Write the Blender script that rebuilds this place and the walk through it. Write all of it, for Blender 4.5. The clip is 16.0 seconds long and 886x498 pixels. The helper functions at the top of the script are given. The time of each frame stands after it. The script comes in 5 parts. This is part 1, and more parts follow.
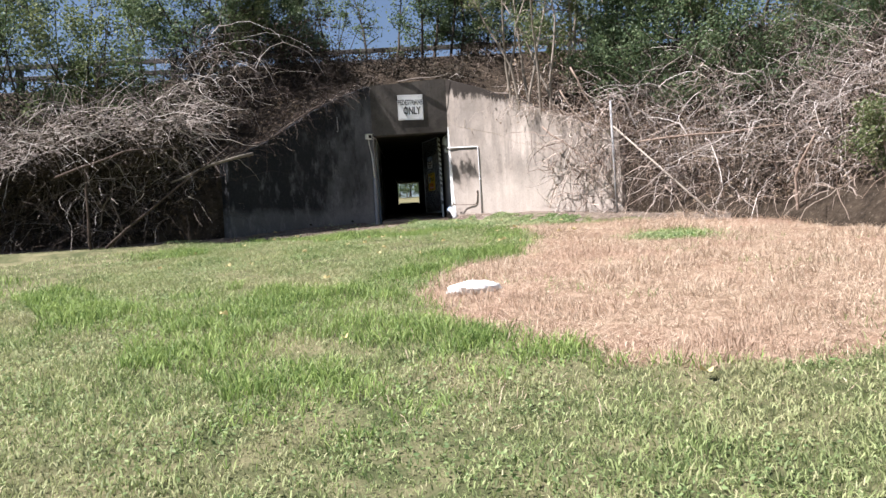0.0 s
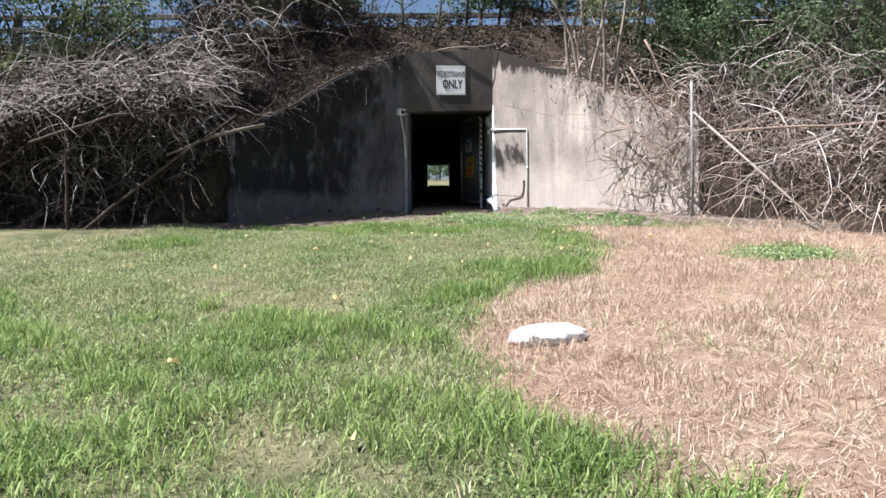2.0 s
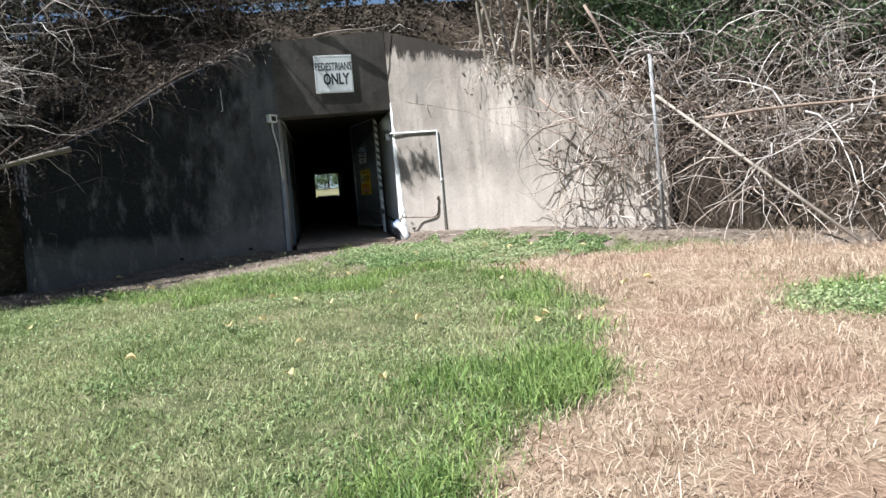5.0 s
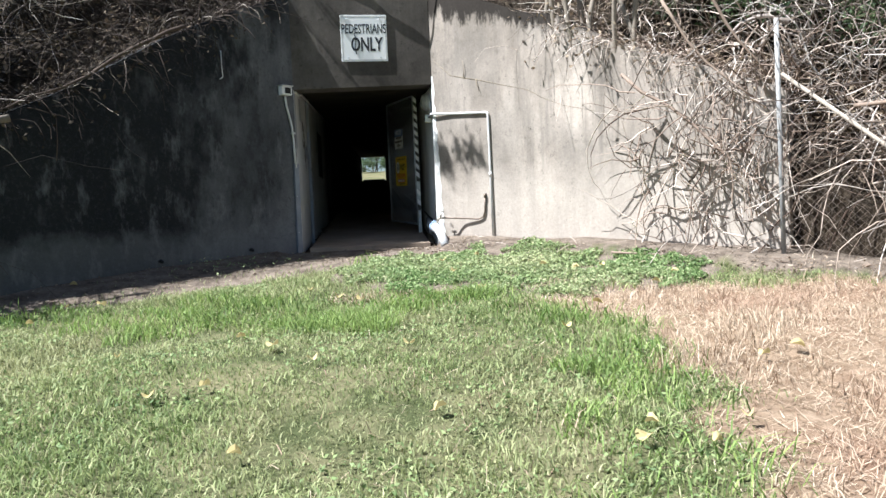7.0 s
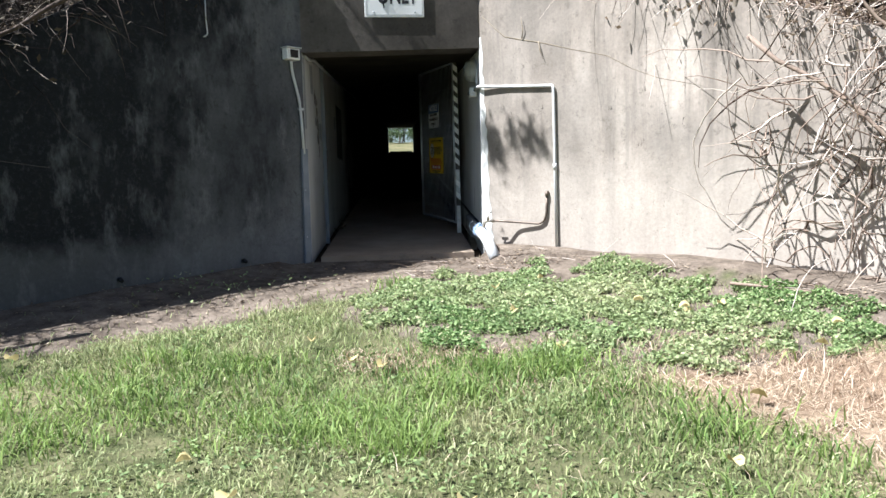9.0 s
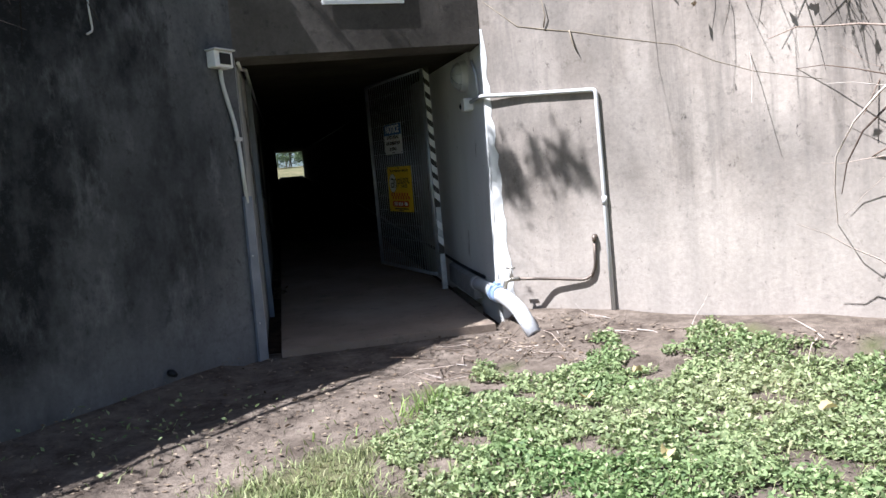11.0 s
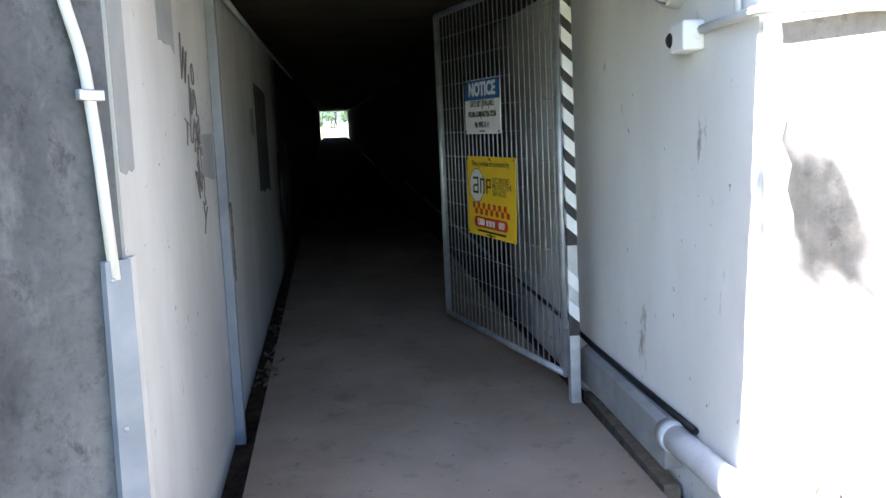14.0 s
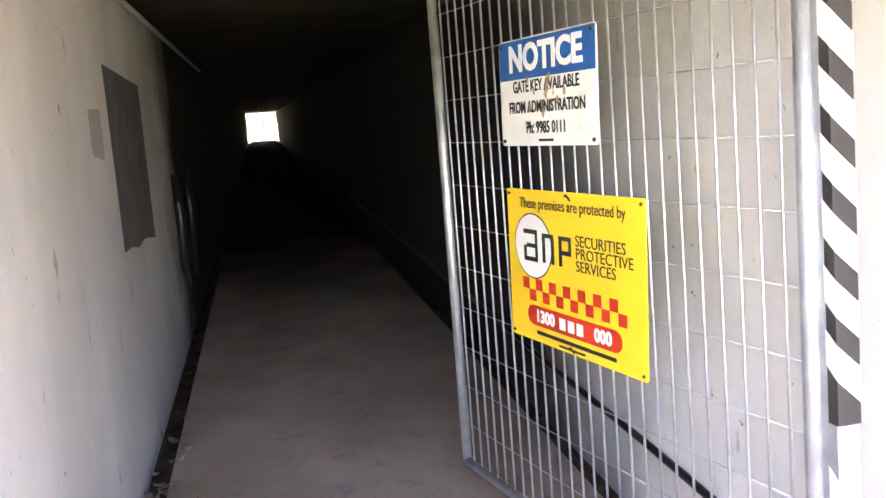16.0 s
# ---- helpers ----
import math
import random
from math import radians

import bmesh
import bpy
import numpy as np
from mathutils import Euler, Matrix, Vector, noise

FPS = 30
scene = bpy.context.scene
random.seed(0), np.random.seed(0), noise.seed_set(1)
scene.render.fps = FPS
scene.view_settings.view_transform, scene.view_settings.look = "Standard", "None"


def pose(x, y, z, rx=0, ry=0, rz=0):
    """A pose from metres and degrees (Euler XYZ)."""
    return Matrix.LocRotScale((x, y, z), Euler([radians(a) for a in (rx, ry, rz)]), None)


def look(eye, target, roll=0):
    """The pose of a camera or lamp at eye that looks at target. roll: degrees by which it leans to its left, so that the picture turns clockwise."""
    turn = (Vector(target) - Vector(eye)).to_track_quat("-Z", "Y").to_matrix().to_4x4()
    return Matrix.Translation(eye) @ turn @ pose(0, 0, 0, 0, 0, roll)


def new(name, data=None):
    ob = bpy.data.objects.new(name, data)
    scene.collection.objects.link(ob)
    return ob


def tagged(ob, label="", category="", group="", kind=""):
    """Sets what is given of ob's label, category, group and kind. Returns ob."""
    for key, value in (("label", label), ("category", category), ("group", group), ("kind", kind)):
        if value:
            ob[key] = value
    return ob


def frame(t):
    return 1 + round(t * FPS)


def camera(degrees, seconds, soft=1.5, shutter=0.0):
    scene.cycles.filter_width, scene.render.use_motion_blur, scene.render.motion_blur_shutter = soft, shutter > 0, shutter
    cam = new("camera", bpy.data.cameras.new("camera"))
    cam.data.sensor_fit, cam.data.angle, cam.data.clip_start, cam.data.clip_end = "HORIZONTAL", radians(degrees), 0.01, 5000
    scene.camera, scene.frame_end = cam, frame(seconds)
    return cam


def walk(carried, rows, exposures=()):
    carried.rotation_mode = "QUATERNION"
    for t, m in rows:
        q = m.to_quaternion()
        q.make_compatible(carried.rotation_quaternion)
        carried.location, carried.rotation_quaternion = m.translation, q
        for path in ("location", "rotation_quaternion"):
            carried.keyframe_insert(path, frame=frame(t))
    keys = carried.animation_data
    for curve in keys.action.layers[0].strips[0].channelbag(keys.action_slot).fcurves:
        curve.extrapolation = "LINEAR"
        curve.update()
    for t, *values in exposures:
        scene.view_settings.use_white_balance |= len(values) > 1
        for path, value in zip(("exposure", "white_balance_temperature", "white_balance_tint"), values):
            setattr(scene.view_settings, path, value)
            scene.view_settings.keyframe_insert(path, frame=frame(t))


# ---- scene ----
cam = camera(58.8, 16.0)
PATH = [
    (0, (-0.103, -5.202, 0.729), (-0.019, -3.204, 0.738), -3.4),
    (0.5, (-0.156, -4.742, 0.796), (-0.046, -2.745, 0.84), -5.8),
    (1, (-0.174, -4.079, 0.86), (-0.082, -2.083, 0.941), -3.5),
    (1.5, (-0.246, -3.507, 0.951), (-0.097, -1.512, 0.962), 0.3),
    (2, (-0.242, -2.867, 1.011), (-0.222, -0.867, 0.977), -0.5),
    (2.5, (-0.275, -2.375, 1.012), (-0.203, -0.377, 0.986), -3.8),
    (3, (-0.234, -1.666, 1.094), (0.037, 0.316, 1.062), -4.6),
    (3.2, (-0.219, -1.445, 1.087), (-0.011, 0.544, 1.096), -4.1),
    (5.3, (-0.216, 0.735, 1.567), (0.085, 2.712, 1.522), -4.9),
    (5.5, (-0.188, 0.832, 1.581), (0.127, 2.807, 1.557), -3.8),
    (6, (-0.148, 1.44, 1.611), (0.11, 3.422, 1.532), -5.4),
    (6.5, (-0.052, 1.999, 1.697), (0.249, 3.974, 1.597), -2.5),
    (7, (0.156, 2.805, 1.754), (0.318, 4.797, 1.684), -2.7),
    (7.5, (0.281, 3.223, 1.865), (0.52, 5.207, 1.778), -3.8),
    (8, (0.327, 3.759, 1.971), (0.424, 5.753, 1.844), -4.1),
    (8.5, (0.234, 4.372, 2.049), (0.286, 6.367, 1.925), -2.2),
    (8.7, (0.198, 4.628, 2.062), (0.265, 6.622, 1.921), -2.0),
    (10.8, (-0.52, 6.958, 2.364), (-0.17, 8.922, 2.216), -4.2),
    (11, (-0.571, 7.267, 2.381), (-0.189, 9.227, 2.265), -5.3),
    (11.5, (-0.616, 7.868, 2.436), (-0.305, 9.839, 2.298), -7.9),
    (12, (-0.551, 8.412, 2.522), (-0.155, 10.363, 2.334), -6.9),
    (12.5, (-0.487, 8.967, 2.593), (-0.2, 10.936, 2.39), -3.1),
    (13, (-0.374, 9.583, 2.664), (-0.046, 11.546, 2.475), -2.0),
    (13.5, (-0.329, 10.184, 2.683), (-0.04, 12.156, 2.51), -3.2),
    (14, (-0.301, 10.727, 2.718), (-0.031, 12.699, 2.519), -2.6),
    (14.5, (-0.185, 11.351, 2.78), (0.163, 13.31, 2.579), -5.2),
    (15, (-0.22, 11.89, 2.804), (0.093, 13.86, 2.628), -4.0),
    (15.5, (-0.226, 12.4, 2.83), (0.171, 14.351, 2.634), -3.9),
    (16, (-0.226, 12.99, 2.882), (0.202, 14.932, 2.667), -4.6),
]
EXPOSURES = [(0, 1.6, 6200, 16), (1.5, 1.46, 6000, 16), (2.5, 1.6, 5850, 12), (3, 1.4, 5800, 11), (6, 1.6, 5850, 7), (8.5, 1.76, 5850, 7), (10.8, 1.57, 5800, 13), (11, 1.6, 5700, 13), (11.5, 1.85, 5600, 13), (12, 1.55, 5500, 13), (12.5, 2.2, 5350, 10), (13, 2.73, 5250, 8), (13.5, 3.43, 5300, 9), (14, 4.3, 5600, 13), (14.5, 4.87, 6000, 20), (15, 5.6, 6450, 27), (15.5, 6.27, 6550, 31), (16, 6.8, 6500, 32)]
walk(cam, [(t, look(eye, target, roll)) for t, eye, target, roll in PATH], EXPOSURES)

# ---- world and sun ----
SUN_TO = Vector((-0.64, -0.15, 1.0)).normalized()
world = bpy.data.worlds.new("world")
scene.world = world
world.use_nodes = True
wn = world.node_tree
sky = wn.nodes.new("ShaderNodeTexSky")
sky.sky_type, sky.sun_disc = "NISHITA", False
sky.sun_elevation = math.asin(SUN_TO.z)
sky.sun_rotation = math.atan2(SUN_TO.x, SUN_TO.y)
sky.air_density, sky.dust_density, sky.ozone_density = 1.0, 1.2, 1.2
bg = wn.nodes["Background"]
bg.inputs["Strength"].default_value = 0.037
wn.links.new(sky.outputs[0], bg.inputs[0])
sun = new("sun", bpy.data.lights.new("sun", "SUN"))
sun.data.energy, sun.data.angle, sun.data.color = 5.0, radians(0.55), (1.0, 0.965, 0.92)
sun.matrix_world = look(SUN_TO * 40, (0, 0, 0))


# ---- materials ----
def node(nt, kind, **inputs):
    n = nt.nodes.new(kind)
    for key, value in inputs.items():
        n.inputs[key.replace("_", " ")].default_value = value
    return n


class Mat:
    """A small builder of node materials."""

    def __init__(self, name, rough=0.8, metal=0.0, spec=0.3):
        self.m = bpy.data.materials.new(name)
        self.m.use_nodes = True
        self.nt = self.m.node_tree
        self.b = self.nt.nodes["Principled BSDF"]
        self.b.inputs["Roughness"].default_value = rough
        self.b.inputs["Metallic"].default_value = metal
        self.b.inputs["Specular IOR Level"].default_value = spec
        self.tc = self.nt.nodes.new("ShaderNodeTexCoord")

    def noise(self, scale, detail=4.0, rough=0.55, stretch=(1, 1, 1), space="Object"):
        mp = self.nt.nodes.new("ShaderNodeMapping")
        mp.inputs["Scale"].default_value = stretch
        self.nt.links.new(self.tc.outputs[space], mp.inputs[0])
        n = node(self.nt, "ShaderNodeTexNoise", Scale=scale, Detail=detail, Roughness=rough)
        self.nt.links.new(mp.outputs[0], n.inputs["Vector"])
        return n.outputs["Fac"]

    def ramp(self, fac, *stops):
        r = self.nt.nodes.new("ShaderNodeValToRGB")
        e = r.color_ramp.elements
        while len(e) < len(stops):
            e.new(0.5)
        for el, (p, c) in zip(e, stops):
            el.position = p
            el.color = (*c, 1) if len(c) == 3 else c
        self.nt.links.new(fac, r.inputs[0])
        return r.outputs[0]

    def grey(self, fac, a, b):
        return self.ramp(fac, (a, (0, 0, 0)), (b, (1, 1, 1)))

    def mix(self, fac, a, b, blend="MIX"):
        n = self.nt.nodes.new("ShaderNodeMix")
        n.data_type, n.blend_type = "RGBA", blend
        for sock, v in ((n.inputs[0], fac), (n.inputs[6], a), (n.inputs[7], b)):
            if isinstance(v, (int, float)):
                sock.default_value = v
            elif isinstance(v, tuple):
                sock.default_value = (*v, 1)
            else:
                self.nt.links.new(v, sock)
        return n.outputs[2]

    def math(self, op, a, b=0.0):
        n = self.nt.nodes.new("ShaderNodeMath")
        n.operation = op
        for sock, v in ((n.inputs[0], a), (n.inputs[1], b)):
            if isinstance(v, (int, float)):
                sock.default_value = v
            else:
                self.nt.links.new(v, sock)
        return n.outputs[0]

    def attr(self, name):
        n = self.nt.nodes.new("ShaderNodeAttribute")
        n.attribute_name = name
        return n.outputs["Fac"]

    def axis(self, which):
        n = self.nt.nodes.new("ShaderNodeSeparateXYZ")
        self.nt.links.new(self.tc.outputs["Object"], n.inputs[0])
        return n.outputs[which]

    def island(self):
        return self.nt.nodes.new("ShaderNodeNewGeometry").outputs["Random Per Island"]

    def each(self):
        return self.nt.nodes.new("ShaderNodeObjectInfo").outputs["Random"]

    def color(self, c):
        if isinstance(c, tuple):
            self.b.inputs["Base Color"].default_value = (*c, 1)
        else:
            self.nt.links.new(c, self.b.inputs["Base Color"])
        return self

    def roughness(self, c):
        self.nt.links.new(c, self.b.inputs["Roughness"])
        return self

    def bump(self, height, strength=0.3, distance=0.01):
        n = node(self.nt, "ShaderNodeBump", Strength=strength, Distance=distance)
        self.nt.links.new(height, n.inputs["Height"])
        self.nt.links.new(n.outputs[0], self.b.inputs["Normal"])
        return self

    def thin(self, c, share=0.35):
        """Light passes through a leaf or blade."""
        t = self.nt.nodes.new("ShaderNodeBsdfTranslucent")
        m = node(self.nt, "ShaderNodeMixShader", Fac=share)
        self.nt.links.new(c, t.inputs[0])
        self.nt.links.new(self.b.outputs[0], m.inputs[1])
        self.nt.links.new(t.outputs[0], m.inputs[2])
        self.nt.links.new(m.outputs[0], self.nt.nodes["Material Output"].inputs[0])
        return self


def concrete(name, base, dark, pale, dark_blotch=0.0, streak=1.0, topstain=False, shade_and_flakes=False):
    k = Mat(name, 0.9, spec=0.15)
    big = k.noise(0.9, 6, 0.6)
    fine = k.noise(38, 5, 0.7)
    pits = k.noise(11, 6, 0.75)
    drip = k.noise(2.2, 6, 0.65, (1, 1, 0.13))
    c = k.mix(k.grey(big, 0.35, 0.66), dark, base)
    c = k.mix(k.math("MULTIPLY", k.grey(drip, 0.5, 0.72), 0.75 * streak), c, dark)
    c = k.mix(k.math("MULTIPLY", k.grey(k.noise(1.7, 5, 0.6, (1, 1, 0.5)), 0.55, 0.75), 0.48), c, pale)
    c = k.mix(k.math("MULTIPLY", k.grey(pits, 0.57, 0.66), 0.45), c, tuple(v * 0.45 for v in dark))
    if dark_blotch:
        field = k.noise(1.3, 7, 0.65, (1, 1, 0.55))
        # blotches thicken outward and upward: the wing's shade worked into its colour
        if shade_and_flakes:
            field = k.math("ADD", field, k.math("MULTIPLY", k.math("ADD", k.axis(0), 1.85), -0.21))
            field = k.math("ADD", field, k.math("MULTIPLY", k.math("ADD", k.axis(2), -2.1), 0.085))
        m = k.math("MULTIPLY", k.grey(field, 0.46, 0.6), dark_blotch)
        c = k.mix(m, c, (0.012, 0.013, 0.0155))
    if shade_and_flakes:
        flake = k.grey(k.noise(8.5, 8, 0.78, (1, 1, 0.6)), 0.57, 0.64)
        c = k.mix(k.math("MULTIPLY", flake, 0.6), c, (0.03, 0.029, 0.028))
        smear = k.grey(k.noise(4.2, 7, 0.7, (1, 1, 0.45)), 0.56, 0.7)
        c = k.mix(k.math("MULTIPLY", smear, 0.5), c, pale)
        speck = k.grey(k.noise(24, 8, 0.82), 0.52, 0.62)
        c = k.mix(k.math("MULTIPLY", speck, 0.5), c, dark)
        splash = k.nt.nodes.new("ShaderNodeMapRange")
        splash.inputs["From Min"].default_value, splash.inputs["From Max"].default_value = 2.12, 1.92
        k.nt.links.new(k.math("ADD", k.axis(2), k.math("MULTIPLY", k.noise(2.3, 6, 0.65), 0.55)), splash.inputs["Value"])
        c = k.mix(k.math("MULTIPLY", splash.outputs[0], 0.35), c, pale)
    if topstain:
        # long rain streaks, grey clouds and lichen spots
        streaks = k.grey(k.noise(7.0, 7, 0.7, (1, 1, 0.07)), 0.5, 0.64)
        c = k.mix(k.math("MULTIPLY", streaks, 0.45), c, (0.14, 0.125, 0.11))
        cloud = k.grey(k.noise(1.4, 5, 0.6, (1, 1, 0.7)), 0.45, 0.62)
        c = k.mix(k.math("MULTIPLY", cloud, 0.4), c, (0.2, 0.18, 0.16))
        spots = k.grey(k.noise(9.5, 8, 0.8, (1, 1, 0.5)), 0.63, 0.66)
        c = k.mix(k.math("MULTIPLY", spots, 0.8), c, (0.05, 0.043, 0.037))
        foot = k.nt.nodes.new("ShaderNodeMapRange")
        foot.inputs["From Min"].default_value, foot.inputs["From Max"].default_value = 2.95, 2.5
        k.nt.links.new(k.math("ADD", k.axis(2), k.math("MULTIPLY", k.noise(1.9, 6, 0.65), 0.9)), foot.inputs["Value"])
        c = k.mix(k.math("MULTIPLY", foot.outputs[0], 0.38), c, pale)
        chips = k.grey(k.noise(17, 6, 0.8), 0.61, 0.66)
        c = k.mix(k.math("MULTIPLY", chips, 0.55), c, (0.15, 0.13, 0.11))
        # black soil wash under the top edge, strongest beside the headwall
        rise = k.math("ADD", k.math("ADD", k.axis(2), k.math("MULTIPLY", k.axis(0), 0.36)), k.math("MULTIPLY", k.noise(6.5, 8, 0.75, (1, 1, 0.32)), 0.9))
        band = k.nt.nodes.new("ShaderNodeMapRange")
        band.inputs["From Min"].default_value, band.inputs["From Max"].default_value = 5.12, 5.22
        k.nt.links.new(rise, band.inputs["Value"])
        c = k.mix(k.math("MULTIPLY", band.outputs[0], 0.95), c, (0.022, 0.018, 0.015))
    c = k.mix(0.2, c, k.ramp(fine, (0.3, (0.15, 0.15, 0.15)), (0.7, (0.75, 0.75, 0.75))), "OVERLAY")
    return k.color(c).bump(k.mix(0.35, pits, fine), 0.32, 0.012)


M_WALL_L = concrete("shaded_wing_concrete", (0.136, 0.138, 0.144), (0.055, 0.057, 0.062), (0.21, 0.212, 0.22), dark_blotch=0.93, shade_and_flakes=True).m
M_WALL_R = concrete("sunlit_concrete", (0.42, 0.362, 0.312), (0.19, 0.162, 0.136), (0.57, 0.502, 0.438), dark_blotch=0.12, streak=1.3, topstain=True).m
M_HEAD = concrete("headwall_concrete", (0.15, 0.133, 0.118), (0.06, 0.053, 0.046), (0.24, 0.215, 0.19), dark_blotch=0.35).m


def painted_wall(name, low, high, shade_from, shade_to):
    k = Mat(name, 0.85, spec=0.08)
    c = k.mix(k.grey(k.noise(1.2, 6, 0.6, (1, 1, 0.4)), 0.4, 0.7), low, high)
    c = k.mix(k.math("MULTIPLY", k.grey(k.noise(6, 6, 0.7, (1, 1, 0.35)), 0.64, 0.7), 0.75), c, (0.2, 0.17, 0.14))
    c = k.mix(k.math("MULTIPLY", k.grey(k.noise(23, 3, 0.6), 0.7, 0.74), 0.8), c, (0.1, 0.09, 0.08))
    # bare is near-black: the tunnel's deepening gloom laid into the wall colour
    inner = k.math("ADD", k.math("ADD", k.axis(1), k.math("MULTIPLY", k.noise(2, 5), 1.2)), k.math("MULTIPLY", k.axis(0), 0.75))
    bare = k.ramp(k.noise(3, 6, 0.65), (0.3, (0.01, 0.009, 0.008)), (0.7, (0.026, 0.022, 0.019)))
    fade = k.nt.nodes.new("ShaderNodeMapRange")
    fade.inputs["From Min"].default_value, fade.inputs["From Max"].default_value = shade_from, shade_to
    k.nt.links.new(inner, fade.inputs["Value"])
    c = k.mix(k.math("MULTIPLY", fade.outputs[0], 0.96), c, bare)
    return k.color(c).bump(k.noise(45, 5, 0.6), 0.25, 0.006).m


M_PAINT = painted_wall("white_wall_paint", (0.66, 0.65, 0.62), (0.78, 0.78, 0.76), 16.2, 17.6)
# left wall: the same paint in a darker tone
M_PAINT_L = painted_wall("greyer_wall_paint", (0.43, 0.425, 0.41), (0.58, 0.58, 0.565), 17.9, 18.8)
k = Mat("grey_touch_up_paint", 0.75)
M_PATCH = k.color(k.ramp(k.noise(5, 5), (0.3, (0.24, 0.25, 0.26)), (0.7, (0.33, 0.34, 0.34)))).m
k = Mat("dark_touch_up_paint", 0.85)
M_PATCH_D = k.color(k.ramp(k.noise(5, 5), (0.3, (0.06, 0.06, 0.062)), (0.7, (0.11, 0.11, 0.112)))).m
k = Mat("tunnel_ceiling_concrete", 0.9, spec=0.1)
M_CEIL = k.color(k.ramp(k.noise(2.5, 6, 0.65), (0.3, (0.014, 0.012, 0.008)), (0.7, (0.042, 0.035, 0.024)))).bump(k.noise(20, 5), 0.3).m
k = Mat("path_concrete", 0.95, spec=0.06)
c = k.mix(k.grey(k.noise(1.6, 6, 0.6), 0.35, 0.7), (0.22, 0.168, 0.125), (0.315, 0.25, 0.195))
c = k.mix(k.math("MULTIPLY", k.grey(k.noise(7, 6, 0.7), 0.56, 0.7), 0.5), c, (0.12, 0.1, 0.08))
c = k.mix(k.math("MULTIPLY", k.grey(k.noise(31, 3, 0.6), 0.69, 0.73), 0.8), c, (0.04, 0.035, 0.03))
# tunnel gloom painted into the slab: near-black further in
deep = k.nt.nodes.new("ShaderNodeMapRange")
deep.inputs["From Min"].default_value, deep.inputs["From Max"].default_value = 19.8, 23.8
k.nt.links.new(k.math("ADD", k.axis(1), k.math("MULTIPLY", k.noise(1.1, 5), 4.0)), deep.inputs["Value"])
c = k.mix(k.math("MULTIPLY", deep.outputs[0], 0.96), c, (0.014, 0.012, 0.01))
M_SLAB = k.color(c).bump(k.noise(60, 5, 0.7), 0.3, 0.005).m
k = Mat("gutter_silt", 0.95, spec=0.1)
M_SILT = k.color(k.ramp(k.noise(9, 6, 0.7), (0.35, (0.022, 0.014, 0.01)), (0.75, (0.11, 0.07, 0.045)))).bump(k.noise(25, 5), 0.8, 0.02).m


def ground_material():
    k = Mat("lawn_soil", 0.95, spec=0.1)
    fine = k.noise(26, 6, 0.75)
    mid = k.noise(4, 6, 0.65)
    green = k.mix(k.grey(mid, 0.4, 0.65), (0.065, 0.075, 0.032), (0.16, 0.15, 0.08))
    green = k.mix(k.math("MULTIPLY", k.grey(k.noise(0.9, 4), 0.52, 0.68), 0.6), green, (0.22, 0.19, 0.11))
    straw = k.mix(k.grey(k.noise(7, 6, 0.7), 0.35, 0.68), (0.17, 0.115, 0.075), (0.36, 0.27, 0.19))
    soil = k.mix(k.grey(k.noise(5, 7, 0.7), 0.35, 0.66), (0.09, 0.07, 0.055), (0.235, 0.19, 0.152))
    soil = k.mix(k.math("MULTIPLY", k.grey(k.noise(55, 4, 0.7), 0.6, 0.68), 0.7), soil, (0.05, 0.035, 0.025))
    straw = k.mix(k.math("MULTIPLY", k.grey(k.noise(1.1, 5, 0.6), 0.48, 0.66), 0.55), straw, (0.2, 0.115, 0.078))
    c = k.mix(k.attr("dry"), green, straw)
    c = k.mix(k.attr("dirt"), c, soil)
    c = k.mix(0.3, c, k.ramp(fine, (0.3, (0.1, 0.1, 0.1)), (0.72, (0.8, 0.8, 0.8))), "OVERLAY")
    return k.color(c).bump(fine, 0.8, 0.03).m


M_GROUND = ground_material()
k = Mat("embankment_litter", 0.95, spec=0.1)
c = k.mix(k.grey(k.noise(5, 7, 0.75), 0.35, 0.66), (0.022, 0.017, 0.012), (0.09, 0.068, 0.048))
c = k.mix(k.math("MULTIPLY", k.grey(k.noise(19, 5, 0.7), 0.58, 0.68), 0.7), c, (0.22, 0.18, 0.14))
M_BANK = k.color(c).bump(k.noise(16, 6, 0.8), 1.0, 0.08).m


def plant(name, stops, share=0.35, rough=0.6, worn=None):
    k = Mat(name, rough, spec=0.25)
    c = k.ramp(k.island(), *stops)
    c = k.mix(k.math("MULTIPLY", k.grey(k.noise(0.8, 3), 0.35, 0.7), 0.35), c, tuple(v * 1.3 for v in stops[-1][1]))
    if worn:
        c = k.mix(k.math("MULTIPLY", k.grey(k.noise(0.75, 5, 0.6), 0.48, 0.62), 0.42), c, worn)
    k.color(c)
    return k.thin(c, share).m


M_GRASS = plant("grass_blades", [(0.0, (0.078, 0.125, 0.04)), (0.45, (0.19, 0.252, 0.087)), (0.85, (0.31, 0.36, 0.15)), (1.0, (0.48, 0.45, 0.27))], worn=(0.3, 0.27, 0.155))
M_LUSH = plant("lush_grass_blades", [(0.0, (0.045, 0.092, 0.022)), (0.5, (0.142, 0.226, 0.056)), (1.0, (0.31, 0.385, 0.125))])
M_WEED = plant("weed_leaves", [(0.0, (0.07, 0.12, 0.045)), (0.5, (0.16, 0.235, 0.085)), (1.0, (0.31, 0.37, 0.17))])
M_STRAW = plant("straw_blades", [(0.0, (0.15, 0.09, 0.055)), (0.45, (0.36, 0.265, 0.18)), (1.0, (0.6, 0.5, 0.385))], 0.25, 0.7, worn=(0.3, 0.175, 0.12))
